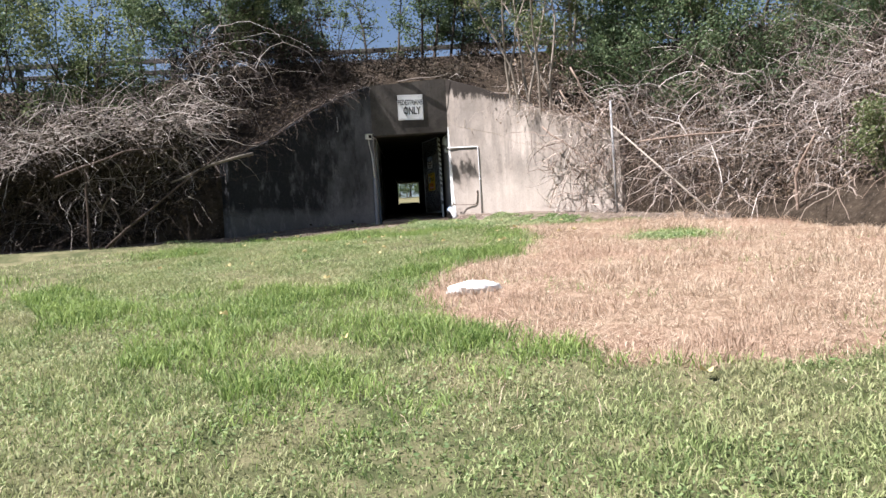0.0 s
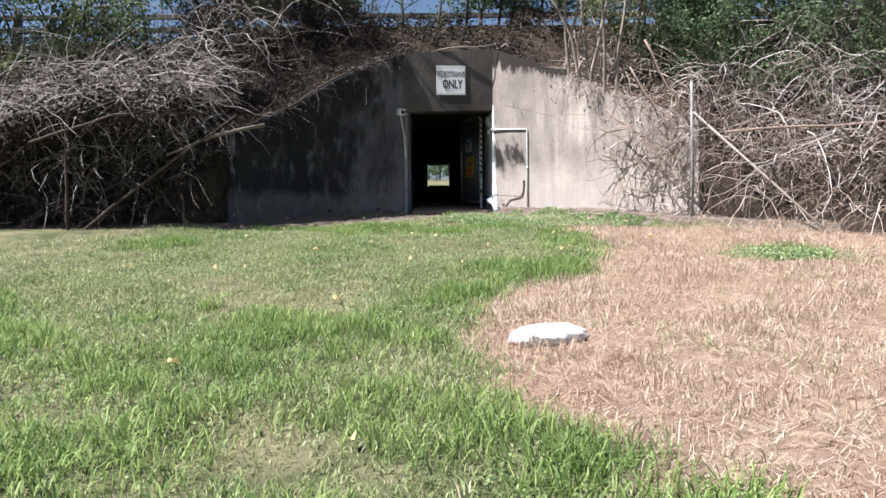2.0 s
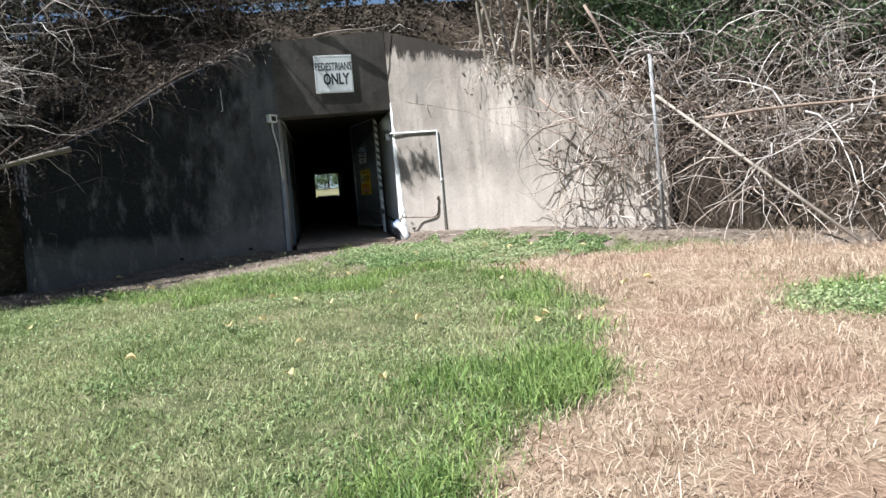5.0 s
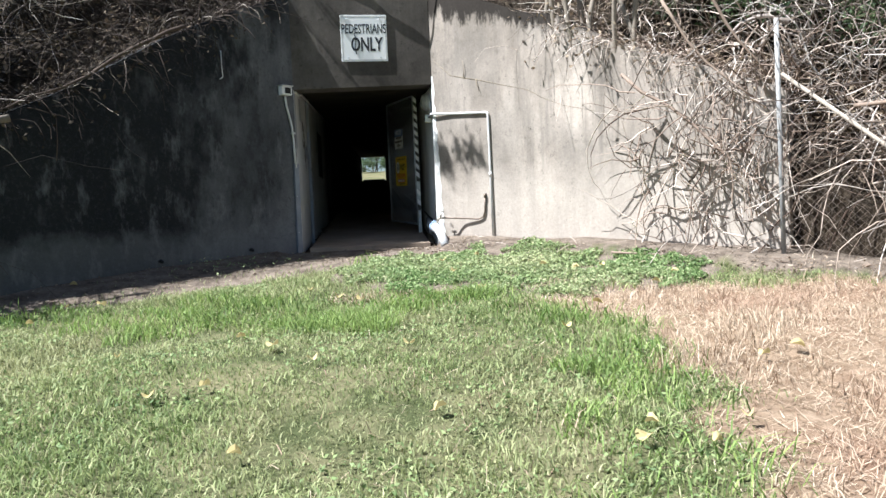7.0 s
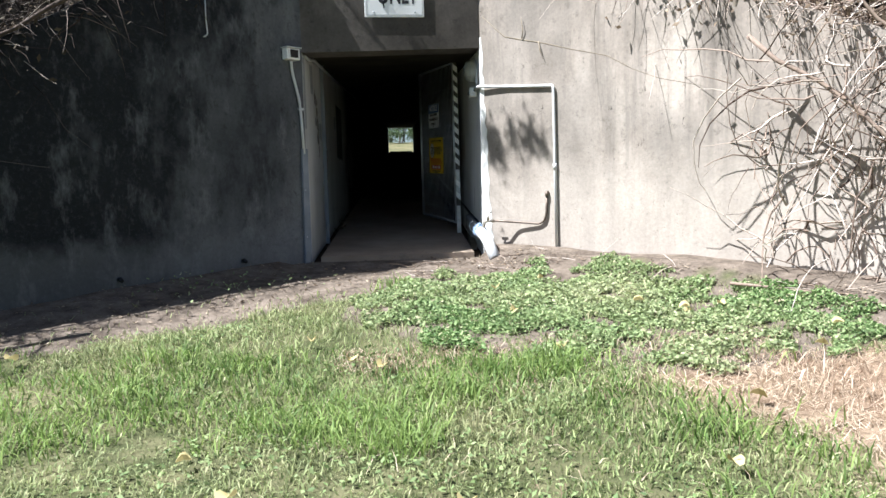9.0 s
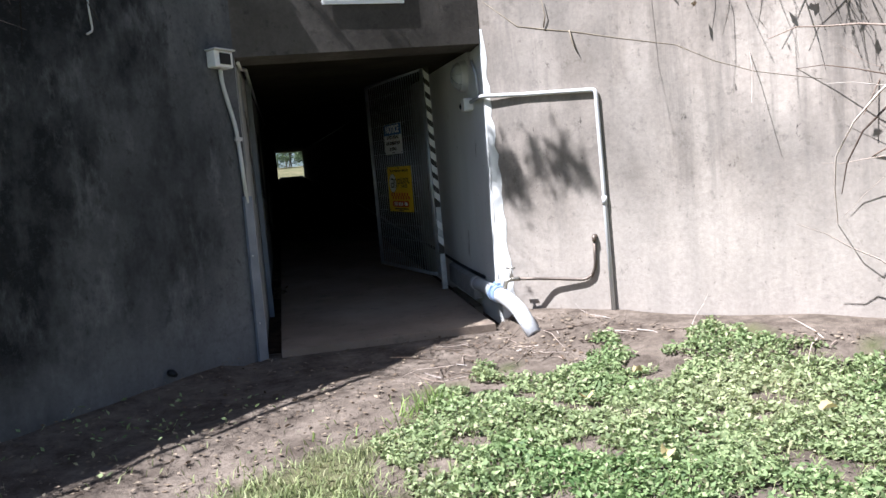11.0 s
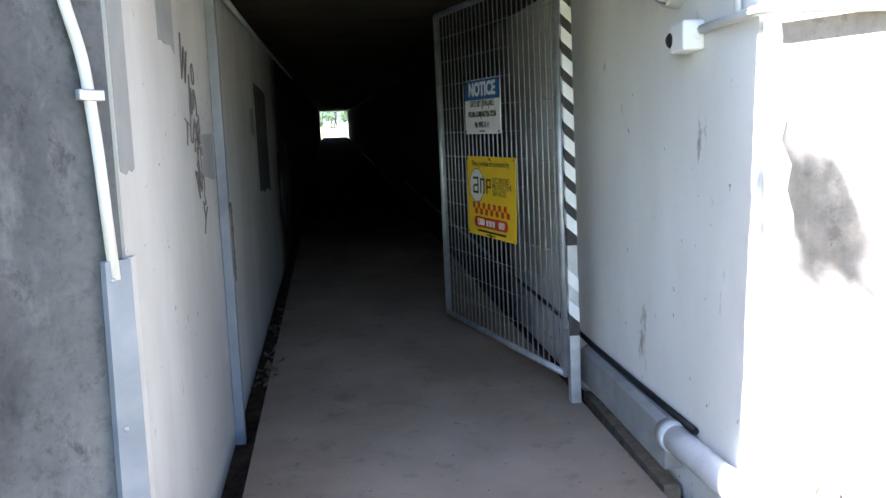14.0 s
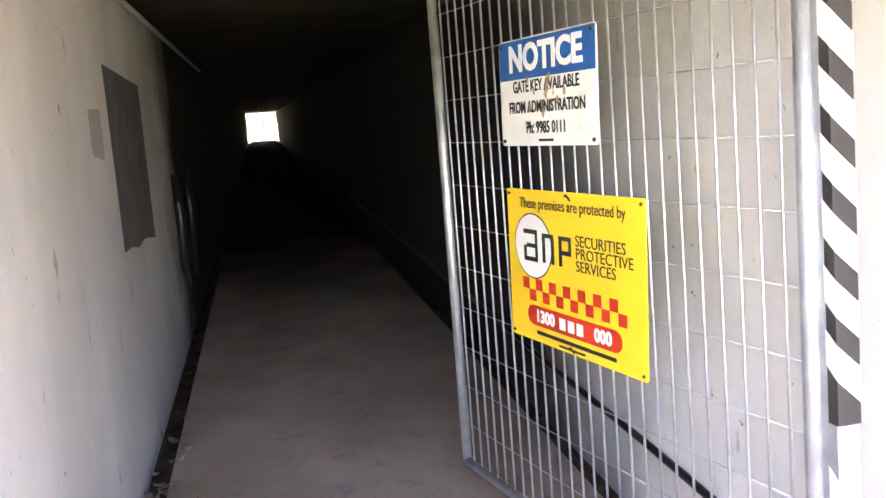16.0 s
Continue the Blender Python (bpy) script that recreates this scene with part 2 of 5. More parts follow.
M_CLOVER = plant("clover_leaves", [(0.0, (0.065, 0.125, 0.04)), (0.5, (0.19, 0.29, 0.105)), (0.9, (0.37, 0.46, 0.215)), (1.0, (0.46, 0.41, 0.27))])
M_LEAF = plant("dark_foliage", [(0.0, (0.02, 0.042, 0.018)), (0.6, (0.052, 0.09, 0.037)), (1.0, (0.175, 0.22, 0.11))])
M_LEAF2 = plant("olive_foliage", [(0.0, (0.035, 0.055, 0.022)), (0.6, (0.085, 0.118, 0.045)), (1.0, (0.22, 0.24, 0.11))])
# near-black leaves: the thicket's inner shade put into their colour
M_SHADE = plant("shade_toned_foliage", [(0.0, (0.014, 0.011, 0.008)), (0.6, (0.035, 0.028, 0.02)), (1.0, (0.08, 0.065, 0.045))], 0.1, 0.9)
M_LITTER = plant("leaf_litter", [(0.0, (0.06, 0.04, 0.025)), (0.5, (0.17, 0.12, 0.08)), (1.0, (0.36, 0.29, 0.21))], 0.15, 0.8)
M_FALLEN = plant("fallen_leaf", [(0.0, (0.4, 0.3, 0.12)), (1.0, (0.55, 0.5, 0.28))], 0.2, 0.7)


def twig_material(name, stops):
    k = Mat(name, 0.85, spec=0.15)
    c = k.ramp(k.island(), *stops)
    c = k.mix(0.35, c, k.ramp(k.noise(40, 4, 0.7), (0.3, (0.15, 0.15, 0.15)), (0.7, (0.8, 0.8, 0.8))), "OVERLAY")
    return k.color(c).bump(k.noise(60, 4), 0.4, 0.005).m


M_TWIG_L = twig_material("grey_bramble_canes", [(0.0, (0.035, 0.026, 0.02)), (0.65, (0.11, 0.082, 0.066)), (0.9, (0.22, 0.18, 0.155)), (1.0, (0.46, 0.41, 0.37))])
# left bank canes, darkened to carry the shade among them
M_TWIG_D = twig_material("shade_dark_canes", [(0.0, (0.012, 0.009, 0.007)), (0.75, (0.042, 0.031, 0.025)), (0.93, (0.09, 0.07, 0.058)), (1.0, (0.36, 0.31, 0.27))])
M_TWIG_P = twig_material("pale_bramble_canes", [(0.0, (0.11, 0.088, 0.074)), (0.55, (0.29, 0.245, 0.215)), (1.0, (0.62, 0.57, 0.52))])
M_TWIG_R = twig_material("brown_bramble_canes", [(0.0, (0.085, 0.058, 0.045)), (0.45, (0.28, 0.213, 0.168)), (0.8, (0.48, 0.395, 0.33)), (1.0, (0.68, 0.61, 0.55))])
M_BARK = twig_material("pale_bark", [(0.0, (0.14, 0.115, 0.09)), (1.0, (0.3, 0.26, 0.215))])
M_BARK_D = twig_material("dark_bark", [(0.0, (0.035, 0.028, 0.022)), (1.0, (0.08, 0.065, 0.05))])
k = Mat("galvanised_steel", 0.45, 0.75, 0.5)
M_GALV = k.color(k.ramp(k.noise(14, 5, 0.6), (0.3, (0.36, 0.375, 0.395)), (0.7, (0.55, 0.57, 0.59)))).roughness(k.ramp(k.noise(9, 4), (0.3, (0.38, 0.38, 0.38)), (0.7, (0.6, 0.6, 0.6)))).m
k = Mat("dull_grey_angle", 0.6, 0.2)
M_GUARD = k.color(k.ramp(k.noise(6, 5), (0.3, (0.17, 0.19, 0.225)), (0.7, (0.26, 0.28, 0.32)))).m
k = Mat("grey_pvc_conduit", 0.5)
M_PVC = k.color(k.ramp(k.noise(4, 4), (0.3, (0.5, 0.5, 0.49)), (0.7, (0.62, 0.62, 0.61)))).m
k = Mat("white_pvc_pipe", 0.45)
M_PIPE = k.color(k.mix(k.math("MULTIPLY", k.grey(k.noise(7, 6, 0.7), 0.5, 0.7), 0.5), (0.5, 0.5, 0.5), (0.24, 0.225, 0.21))).bump(k.noise(20, 4), 0.15).m
k = Mat("cement_casing", 0.85)
M_CASING = k.color(k.ramp(k.noise(6, 6, 0.65), (0.3, (0.19, 0.19, 0.19)), (0.7, (0.32, 0.315, 0.305)))).bump(k.noise(30, 5), 0.3, 0.005).m
k = Mat("mortar_bedding", 0.95)
M_BED = k.color(k.ramp(k.noise(12, 6, 0.7), (0.3, (0.12, 0.095, 0.065)), (0.7, (0.3, 0.25, 0.18)))).bump(k.noise(25, 5), 0.6, 0.01).m
M_BLUEPVC = Mat("blue_grey_coupling", 0.55).color((0.27, 0.36, 0.52)).m
M_BLACK = Mat("black_plastic", 0.4).color((0.012, 0.012, 0.013)).m
M_GLASS = Mat("frosted_lamp_cover", 0.25, spec=0.5).color((0.5, 0.51, 0.5)).m
k = Mat("white_enamel", 0.4)
M_WHITE = k.color(k.mix(k.math("MULTIPLY", k.grey(k.noise(9, 6, 0.7), 0.55, 0.7), 0.35), (0.78, 0.78, 0.77), (0.45, 0.38, 0.3))).m
M_TAPE_W = Mat("white_tape", 0.4).color((0.75, 0.75, 0.74)).m
M_TAPE_B = Mat("black_tape", 0.45).color((0.035, 0.032, 0.03)).m
M_INK = Mat("black_ink", 0.6).color((0.025, 0.025, 0.028)).m
M_BLUE = Mat("blue_enamel", 0.4).color((0.015, 0.1, 0.33)).m
M_YELLOW = Mat("yellow_enamel", 0.4).color((0.83, 0.55, 0.02)).m
M_RED = Mat("red_enamel", 0.4).color((0.55, 0.04, 0.015)).m
k = Mat("rust_smear", 0.9)
M_RUST = k.color(k.ramp(k.noise(60, 4), (0.4, (0.3, 0.16, 0.09)), (0.6, (0.5, 0.33, 0.22)))).m
M_GRAFFITI = Mat("grey_marker", 0.7).color((0.17, 0.15, 0.14)).m
k = Mat("dark_steel_pipe", 0.5, 0.6)
M_DARKPIPE = k.color(k.ramp(k.noise(12, 4), (0.3, (0.07, 0.055, 0.045)), (0.7, (0.2, 0.16, 0.13)))).m
k = Mat("brass_tap", 0.45, 0.8)
M_TAP = k.color(k.ramp(k.noise(20, 4), (0.3, (0.3, 0.27, 0.22)), (0.7, (0.5, 0.46, 0.4)))).m
k = Mat("weathered_rail_timber", 0.85)
M_RAIL = k.color(k.ramp(k.noise(3, 5, 0.6, (0.3, 3, 3)), (0.3, (0.06, 0.055, 0.05)), (0.7, (0.14, 0.13, 0.12)))).m
k = Mat("white_limestone", 0.85)
M_STONE = k.color(k.ramp(k.noise(5, 6, 0.65), (0.3, (0.6, 0.58, 0.54)), (0.7, (0.82, 0.81, 0.78)))).bump(k.noise(18, 6, 0.7), 0.6, 0.02).m


# ---- building helpers ----
def part(name, bm, material, parent=None, label=""):
    """Links a bmesh as one mesh object under a thing."""
    me = bpy.data.meshes.new(name)
    bm.normal_update()
    bm.to_mesh(me)
    bm.free()
    me.materials.append(material)
    ob = new(name, me)
    if parent:
        ob.parent = parent
    return tagged(ob, label)


def raw(name, verts, tris, material, parent=None, smooth=False):
    """Links plain arrays of vertices and triangles as one mesh object."""
    verts = np.asarray(verts, dtype=np.float32).reshape(-1, 3)
    tris = np.asarray(tris, dtype=np.int32).reshape(-1, 3)
    me = bpy.data.meshes.new(name)
    me.vertices.add(len(verts))
    me.vertices.foreach_set("co", verts.ravel())
    me.loops.add(tris.size)
    me.loops.foreach_set("vertex_index", tris.ravel())
    me.polygons.add(len(tris))
    me.polygons.foreach_set("loop_start", np.arange(0, tris.size, 3, dtype=np.int32))
    if smooth:
        me.polygons.foreach_set("use_smooth", np.ones(len(tris), dtype=bool))
    me.update(calc_edges=True)
    me.materials.append(material)
    ob = new(name, me)
    if parent:
        ob.parent = parent
    return ob


def empty(name, at=(0, 0, 0), label="", category="", group=""):
    ob = new(name)
    ob.location = at
    return tagged(ob, label, category, group)


def box(bm, lo, hi, bevel=0.0, m=None):
    """Adds a box, with bevelled edges where asked."""
    size = [b - a for a, b in zip(lo, hi)]
    mid = [(a + b) / 2 for a, b in zip(lo, hi)]
    r = bmesh.ops.create_cube(bm, size=1, matrix=Matrix.Translation(mid) @ Matrix.Diagonal((*size, 1)))
    vs = r["verts"]
    if bevel:
        es = list({e for v in vs for e in v.link_edges})
        g = bmesh.ops.bevel(bm, geom=es, offset=bevel, segments=2, affect="EDGES", profile=0.5)
        vs = list({v for f in g["faces"] for v in f.verts} | {v for v in vs if v.is_valid})
    if m is not None:
        bmesh.ops.transform(bm, matrix=m, verts=[v for v in vs if v.is_valid])
    return bm


def tube(bm, points, radius, sides=10, caps=True):
    """Adds a bent tube through points; radius: one number, or one a point."""
    pts = [Vector(p) for p in points]
    rad = radius if isinstance(radius, (list, tuple)) else [radius] * len(pts)
    rings, prev = [], None
    for i, p in enumerate(pts):
        d = (pts[min(i + 1, len(pts) - 1)] - pts[max(i - 1, 0)]).normalized()
        a = prev - d * prev.dot(d) if prev else d.orthogonal()
        a.normalize()
        prev, b = a, d.cross(a)
        rings.append([bm.verts.new(p + (a * math.cos(w) + b * math.sin(w)) * rad[i]) for w in (2 * math.pi * j / sides for j in range(sides))])
    for r0, r1 in zip(rings, rings[1:]):
        for j in range(sides):
            f = bm.faces.new((r0[j], r0[(j + 1) % sides], r1[(j + 1) % sides], r1[j]))
            f.smooth = True
    if caps:
        bm.faces.new(rings[0][::-1])
        bm.faces.new(rings[-1])
    return bm


def bend(points, radius, steps=5):
    """Rounds the inner corners of a run of points."""
    pts = [Vector(p) for p in points]
    out = [pts[0]]
    for a, b, c in zip(pts, pts[1:], pts[2:]):
        p, q = b + (a - b).normalized() * radius, b + (c - b).normalized() * radius
        for i in range(steps + 1):
            t = i / steps
            out.append(p * (1 - t) ** 2 + b * 2 * t * (1 - t) + q * t * t)
    return out + [pts[-1]]


def solid(bm, outline, depth):
    """Extrudes a flat outline by the vector depth."""
    f = bm.faces.new([bm.verts.new(p) for p in outline])
    r = bmesh.ops.extrude_face_region(bm, geom=[f])
    bmesh.ops.translate(bm, vec=depth, verts=[v for v in r["geom"] if isinstance(v, bmesh.types.BMVert)])
    bmesh.ops.recalc_face_normals(bm, faces=bm.faces)
    return bm


def lettering(name, words, size, m, material, parent, bold=0.0, squeeze=1.0, align="CENTER"):
    """Raised lettering as a mesh, in the plane of m."""
    cu = bpy.data.curves.new(name, "FONT")
    cu.body, cu.size, cu.align_x, cu.align_y, cu.extrude, cu.offset = words, size, align, "CENTER", 0.0006, bold
    cu.resolution_u = 3
    tmp = bpy.data.objects.new(name, cu)
    scene.collection.objects.link(tmp)
    bpy.context.view_layer.update()
    me = bpy.data.meshes.new_from_object(tmp.evaluated_get(bpy.context.evaluated_depsgraph_get()))
    bpy.data.objects.remove(tmp)
    me.transform(m @ Matrix.Diagonal((squeeze, 1, 1, 1)))
    me.materials.clear()
    me.materials.append(material)
    ob = new(name, me)
    ob.parent = parent
    return ob


# ---- lie of the land ----
G_Y = [-400, -30, -12, -4.8, 2, 7.3, 9.5, 11.2, 12.6, 14.0, 17.0, 57.0, 60.5, 64, 78, 112, 400]
G_Z = [-2.0, -2.0, -1.4, -0.6, 0.34, 0.95, 1.13, 1.34, 1.45, 1.36, 1.42, 4.55, 4.98, 5.12, 6.8, 7.7, 9.2]


def lawn(y):
    return np.interp(y, G_Y, G_Z)


def floor_z(y):
    return np.interp(y, [12.7, 60.7], [1.5, 5.07])


def ceil_z(y):
    return np.interp(y, [12.72, 60.5], [3.49, 6.69])


def inside(px, py, poly):
    """Which points lie inside a polygon."""
    hit = np.zeros(px.shape, dtype=bool)
    for (ax, ay), (bx, by) in zip(poly, poly[1:] + poly[:1]):
        cross = ((ay > py) != (by > py)) & (px < (bx - ax) * (py - ay) / ((by - ay) or 1e-9) + ax)
        hit ^= cross
    return hit


def wobble(x, y, s, seed=0.0):
    """A cheap smooth field between -1 and 1."""
    return (np.sin(x * s + 1.7 * np.sin(y * s * 0.8 + seed)) + np.sin(y * s * 1.3 + 2.1 * np.sin(x * s * 0.7 - seed) + seed)) / 2


DRY = [(-0.05, 2.5), (0.0, 1.55), (0.28, 0.65), (0.62, 0.05), (0.82, -0.2), (1.25, -0.5), (1.65, -0.78), (2.4, -0.6), (3.4, -0.4), (6.8, 0.4), (7.3, 5.84), (4.83, 8.8), (3.75, 9.0),
       (2.67, 9.28), (1.75, 9.2), (1.35, 8.95), (1.4, 8.7), (1.9, 7.9), (1.85, 7.3), (1.7, 6.4), (1.48, 5.5), (1.4, 5.0), (0.94, 4.2), (0.44, 3.85), (0.1, 3.2)]
DIRT = [(-9, 9.2), (-3.4, 9.4), (-2.4, 9.8), (-1.3, 10.2), (-0.86, 10.6), (-0.2, 10.85), (0.15, 11.4), (0.55, 11.65), (1.7, 11.75), (2.5, 10.95), (3.3, 9.9), (5.2, 7.9), (5.9, 7.9), (5, 12), (2, 14), (-2, 14), (-9, 12)]
CLOVER = [(-0.35, 10.4), (-0.3, 10.7), (0.12, 11.2), (0.5, 11.7), (1.3, 11.8), (1.75, 11.65), (2.4, 10.9), (3.3, 9.8), (2.6, 9.25), (1.6, 9.0), (0.6, 9.5)]


def gheight(x, y):
    """The lawn's own height, with its small bumps and the soil banked against the walls."""
    z = lawn(y) + np.where((np.abs(x) < 12) & (y < 12.3), 0.018 * wobble(x, y, 2.3) + 0.008 * wobble(x, y, 7.9, 4), 0)
    return z + np.where(x > 0, 0.12, 0.06) * np.clip((np.abs(x) + y - 12.9) / 0.6, 0, 1) * ((y < 12.9) & (y > 8) & (np.abs(x) > 0.95))


def zones(x, y):
    """How dry and how bare the lawn is at each place, 0 to 1."""
    jx, jy = x + 0.13 * wobble(x, y, 5.1) + 0.06 * wobble(x, y, 13, 2), y + 0.13 * wobble(y, x, 4.7, 1) + 0.06 * wobble(y, x, 12, 3)
    dry = inside(jx, jy, DRY)
    patch = ((jx - 3.6) / 0.62) ** 2 + ((jy - 5.71) / 0.5) ** 2 < 1
    return np.where(y > 59, 0.1, dry & ~patch).astype(float), inside(jx, jy, DIRT).astype(float)


# ---- ground sheet ----
def make_ground():
    xs = np.unique(np.concatenate([np.arange(-9, 9.01, 0.13), np.linspace(-30, -9, 22), np.linspace(9, 30, 22), [-400, -150, -70, 70, 150, 400]]))
    ys = np.unique(np.concatenate([np.arange(-7, 13.01, 0.13), np.linspace(-30, -7, 24), np.linspace(13, 80, 56), [-400, -150, -70, 90, 110, 160, 250, 400]]))
    gx, gy = np.meshgrid(xs, ys)
    gz = gheight(gx, gy)
    nx, ny = len(xs), len(ys)
    i = np.arange(nx * ny).reshape(ny, nx)
    a, b, c, d = i[:-1, :-1].ravel(), i[:-1, 1:].ravel(), i[1:, 1:].ravel(), i[1:, :-1].ravel()
    ob = raw("ground", np.stack([gx, gy, gz], -1), np.concatenate([np.stack([a, b, c], 1), np.stack([a, c, d], 1)]), M_GROUND, smooth=True)
    dry, dirt = zones(gx.ravel(), gy.ravel())
    dirt = np.maximum(dirt, inside(gx.ravel(), gy.ravel(), CLOVER))
    for name, values in (("dry", dry), ("dirt", dirt)):
        at = ob.data.attributes.new(name, "FLOAT", "POINT")
        at.data.foreach_set("value", values.astype(np.float32))
    tagged(ob, "lawn of patchy green grass, straw and bare soil", "ground", kind="structure")


make_ground()

# ---- embankment: toe points, way inwards, height of the soil held back there ----
TOE = [((-40, 9.7), (0, 1), 0), ((-14, 9.7), (0, 1), 0), ((-8, 9.7), (0, 1), 0), ((-5, 9.8), (0, 1), 0.1), ((-3.75, 10.05), (-0.1, 1), 1.2), ((-2.7, 11.12), (-0.08, 1), 1.95),
       ((-0.95, 12.98), (-0.03, 1), 3.05), ((1.0, 12.98), (0.03, 1), 3.1), ((2.65, 11.72), (0.2, 1), 2.2), ((4.05, 10.6), (0.4, 0.9), 1.4), ((4.75, 9.2), (0.7, 0.7), 0.35),
       ((5.4, 7.7), (0.8, 0.6), 0), ((6.0, 5.2), (0.92, 0.38), 0), ((6.6, 2.5), (0.95, 0.3), 0), ((8.5, -2), (0.9, 0.43), 0), ((14, -9), (0.8, 0.6), 0), ((40, -25), (0.7, 0.7), 0)]


def bank(px, py):
    """Height of the embankment above a place, by its nearest toe stretch (used to root plants)."""
    best, z = None, 0.0
    for (a, na, ra), (b, nb, rb) in zip(TOE, TOE[1:]):
        ax, ay = a
        dx, dy = b[0] - ax, b[1] - ay
        t = min(1, max(0, ((px - ax) * dx + (py - ay) * dy) / (dx * dx + dy * dy)))
        qx, qy = ax + t * dx, ay + t * dy
        d = math.hypot(px - qx, py - qy)
        if best is None or d < best:
            best, z = d, bank_z(float(lawn(qy)) + ra + (rb - ra) * t, d, qy)
    return z


def bank_z(base, v, y):
    top = 5.72
    return min(base + 0.78 * v, top) + max(0, y + v - 19) * 0.075


def make_bank():
    vs = [0, 0.25, 0.6, 1, 1.5, 2, 2.6, 3.2, 4, 4.8, 5.6, 6.5, 8, 10, 14, 20, 30, 44.5]
    rows = []
    for (a, na, ra), (b, nb, rb) in zip(TOE, TOE[1:]):
        n = max(1, int(math.dist(a, b) / 0.5))
        for i in range(min(n, 12)):
            t = i / min(n, 12)
            rows.append((Vector(a).lerp(Vector(b), t), Vector(na).normalized().lerp(Vector(nb).normalized(), t).normalized(), ra + (rb - ra) * t))
    rows.append((Vector(TOE[-1][0]), Vector(TOE[-1][1]).normalized(), 0))
    verts = []
    for p, nrm, r in rows:
        verts.append((p.x, p.y, float(lawn(p.y)) + (r - 0.3 if abs(p.x) < 1.3 else -0.3)))
        for v in vs:
            q = p + nrm * v
            z = bank_z(float(lawn(p.y)) + r, v, p.y)
            z += 0.1 * math.sin(q.x * 2.1 + 1.3 * math.sin(q.y * 1.7)) * min(1, v / 0.6) * (z < 5.6)
            verts.append((q.x, q.y, z - (0.12 if v == 0 and r < 0.2 else 0.06)))
    n, tris = len(vs) + 1, []
    for i in range(len(rows) - 1):
        for j in range(n - 1):
            a, b, c, d = i * n + j, (i + 1) * n + j, (i + 1) * n + j + 1, i * n + j + 1
            tris += [(a, b, c), (a, c, d)]
    tagged(raw("embankment", verts, tris, M_BANK, smooth=True), "earth embankment covered in dead leaves and soil", "embankment", kind="structure")


make_bank()

# ---- portal ----
R2 = math.sqrt(0.5)
RX, RY = math.cos(radians(40)), math.sin(radians(40))
MOUTH_L, MOUTH_R = Vector((-0.80, 12.66)), Vector((0.92, 12.83))


def wing(name, corner, way, top, material, label):
    bm = bmesh.new()
    pts = [(corner.x + s * way.x, corner.y + s * way.y, z) for s, z in [(0, 0.9)] + top + [(top[-1][0], 0.6)]]
    back = Vector((-way.y, way.x, 0)) * (0.28 if way.x > 0 else -0.28)
    solid(bm, pts, back)
    es = [e for e in bm.edges if all(v.co.z > 2 for v in e.verts)]
    bmesh.ops.bevel(bm, geom=es, offset=0.018, segments=2, affect="EDGES")
    tagged(part(name, bm, material), label, "wall", kind="structure")


wing("wall_left_wing", MOUTH_L, Vector((-R2, -R2)), [(0, 4.6), (0.8, 4.29), (1.65, 3.87), (2.85, 3.16), (3.8, 2.72)], M_WALL_L, "stained concrete wing wall, its shade partly painted darker")
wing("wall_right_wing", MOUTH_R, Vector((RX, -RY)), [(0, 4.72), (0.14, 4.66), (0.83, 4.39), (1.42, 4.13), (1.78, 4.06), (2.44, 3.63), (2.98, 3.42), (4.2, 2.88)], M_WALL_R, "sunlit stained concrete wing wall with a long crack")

bm = bmesh.new()
solid(bm, [(-0.80, 12.66, 3.46), (0.92, 12.82, 3.5), (0.92, 12.82, 4.72), (0.6, 12.79, 4.7), (-0.2, 12.716, 4.64), (-0.80, 12.66, 4.6)], Vector((0, 0.3, 0)))
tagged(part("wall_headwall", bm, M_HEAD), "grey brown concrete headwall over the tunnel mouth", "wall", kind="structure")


def slab(name, x0, x1, y0, y1, lo, hi, material, label, n=14):
    """A long slab between two height curves along y."""
    bm = bmesh.new()
    rings = []
    for i in range(n + 1):
        y = y0 + (y1 - y0) * (i / n) ** 2
        rings.append([bm.verts.new(p) for p in ((x0, y, lo(y)), (x1, y, lo(y)), (x1, y, hi(y)), (x0, y, hi(y)))])
    for a, b in zip(rings, rings[1:]):
        for j in range(4):
            bm.faces.new((a[j], a[(j + 1) % 4], b[(j + 1) % 4], b[j]))
    bm.faces.new(rings[0])
    bm.faces.new(rings[-1][::-1])
    bmesh.ops.recalc_face_normals(bm, faces=bm.faces)
    return tagged(part(name, bm, material), label, name.split("_")[0], kind="structure")


slab("wall_tunnel_left", -1.05, -0.80, 12.69, 60.5, lambda y: floor_z(y) - 0.4, lambda y: ceil_z(y) + 0.25, M_PAINT_L, "greyer off-white painted tunnel wall, scuffed and marked")
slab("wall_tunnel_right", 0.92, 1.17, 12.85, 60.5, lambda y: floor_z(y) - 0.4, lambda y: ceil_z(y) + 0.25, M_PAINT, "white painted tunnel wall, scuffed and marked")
slab("ceiling", -0.80, 0.92, 12.99, 60.5, ceil_z, lambda y: ceil_z(y) + 0.25, M_CEIL, "near-black mottled concrete tunnel ceiling")
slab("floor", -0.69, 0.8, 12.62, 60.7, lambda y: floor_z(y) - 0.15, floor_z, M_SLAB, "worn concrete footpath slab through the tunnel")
slab("floor_gutter_left", -0.80, -0.69, 12.5, 60.5, lambda y: floor_z(y) - 0.3, lambda y: floor_z(y) - 0.09, M_SILT, "dark silted gutter beside the path")
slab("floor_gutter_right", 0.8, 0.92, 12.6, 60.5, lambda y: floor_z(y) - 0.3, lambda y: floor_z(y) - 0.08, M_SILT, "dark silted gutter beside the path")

# far end of the tunnel
bm = bmesh.new()
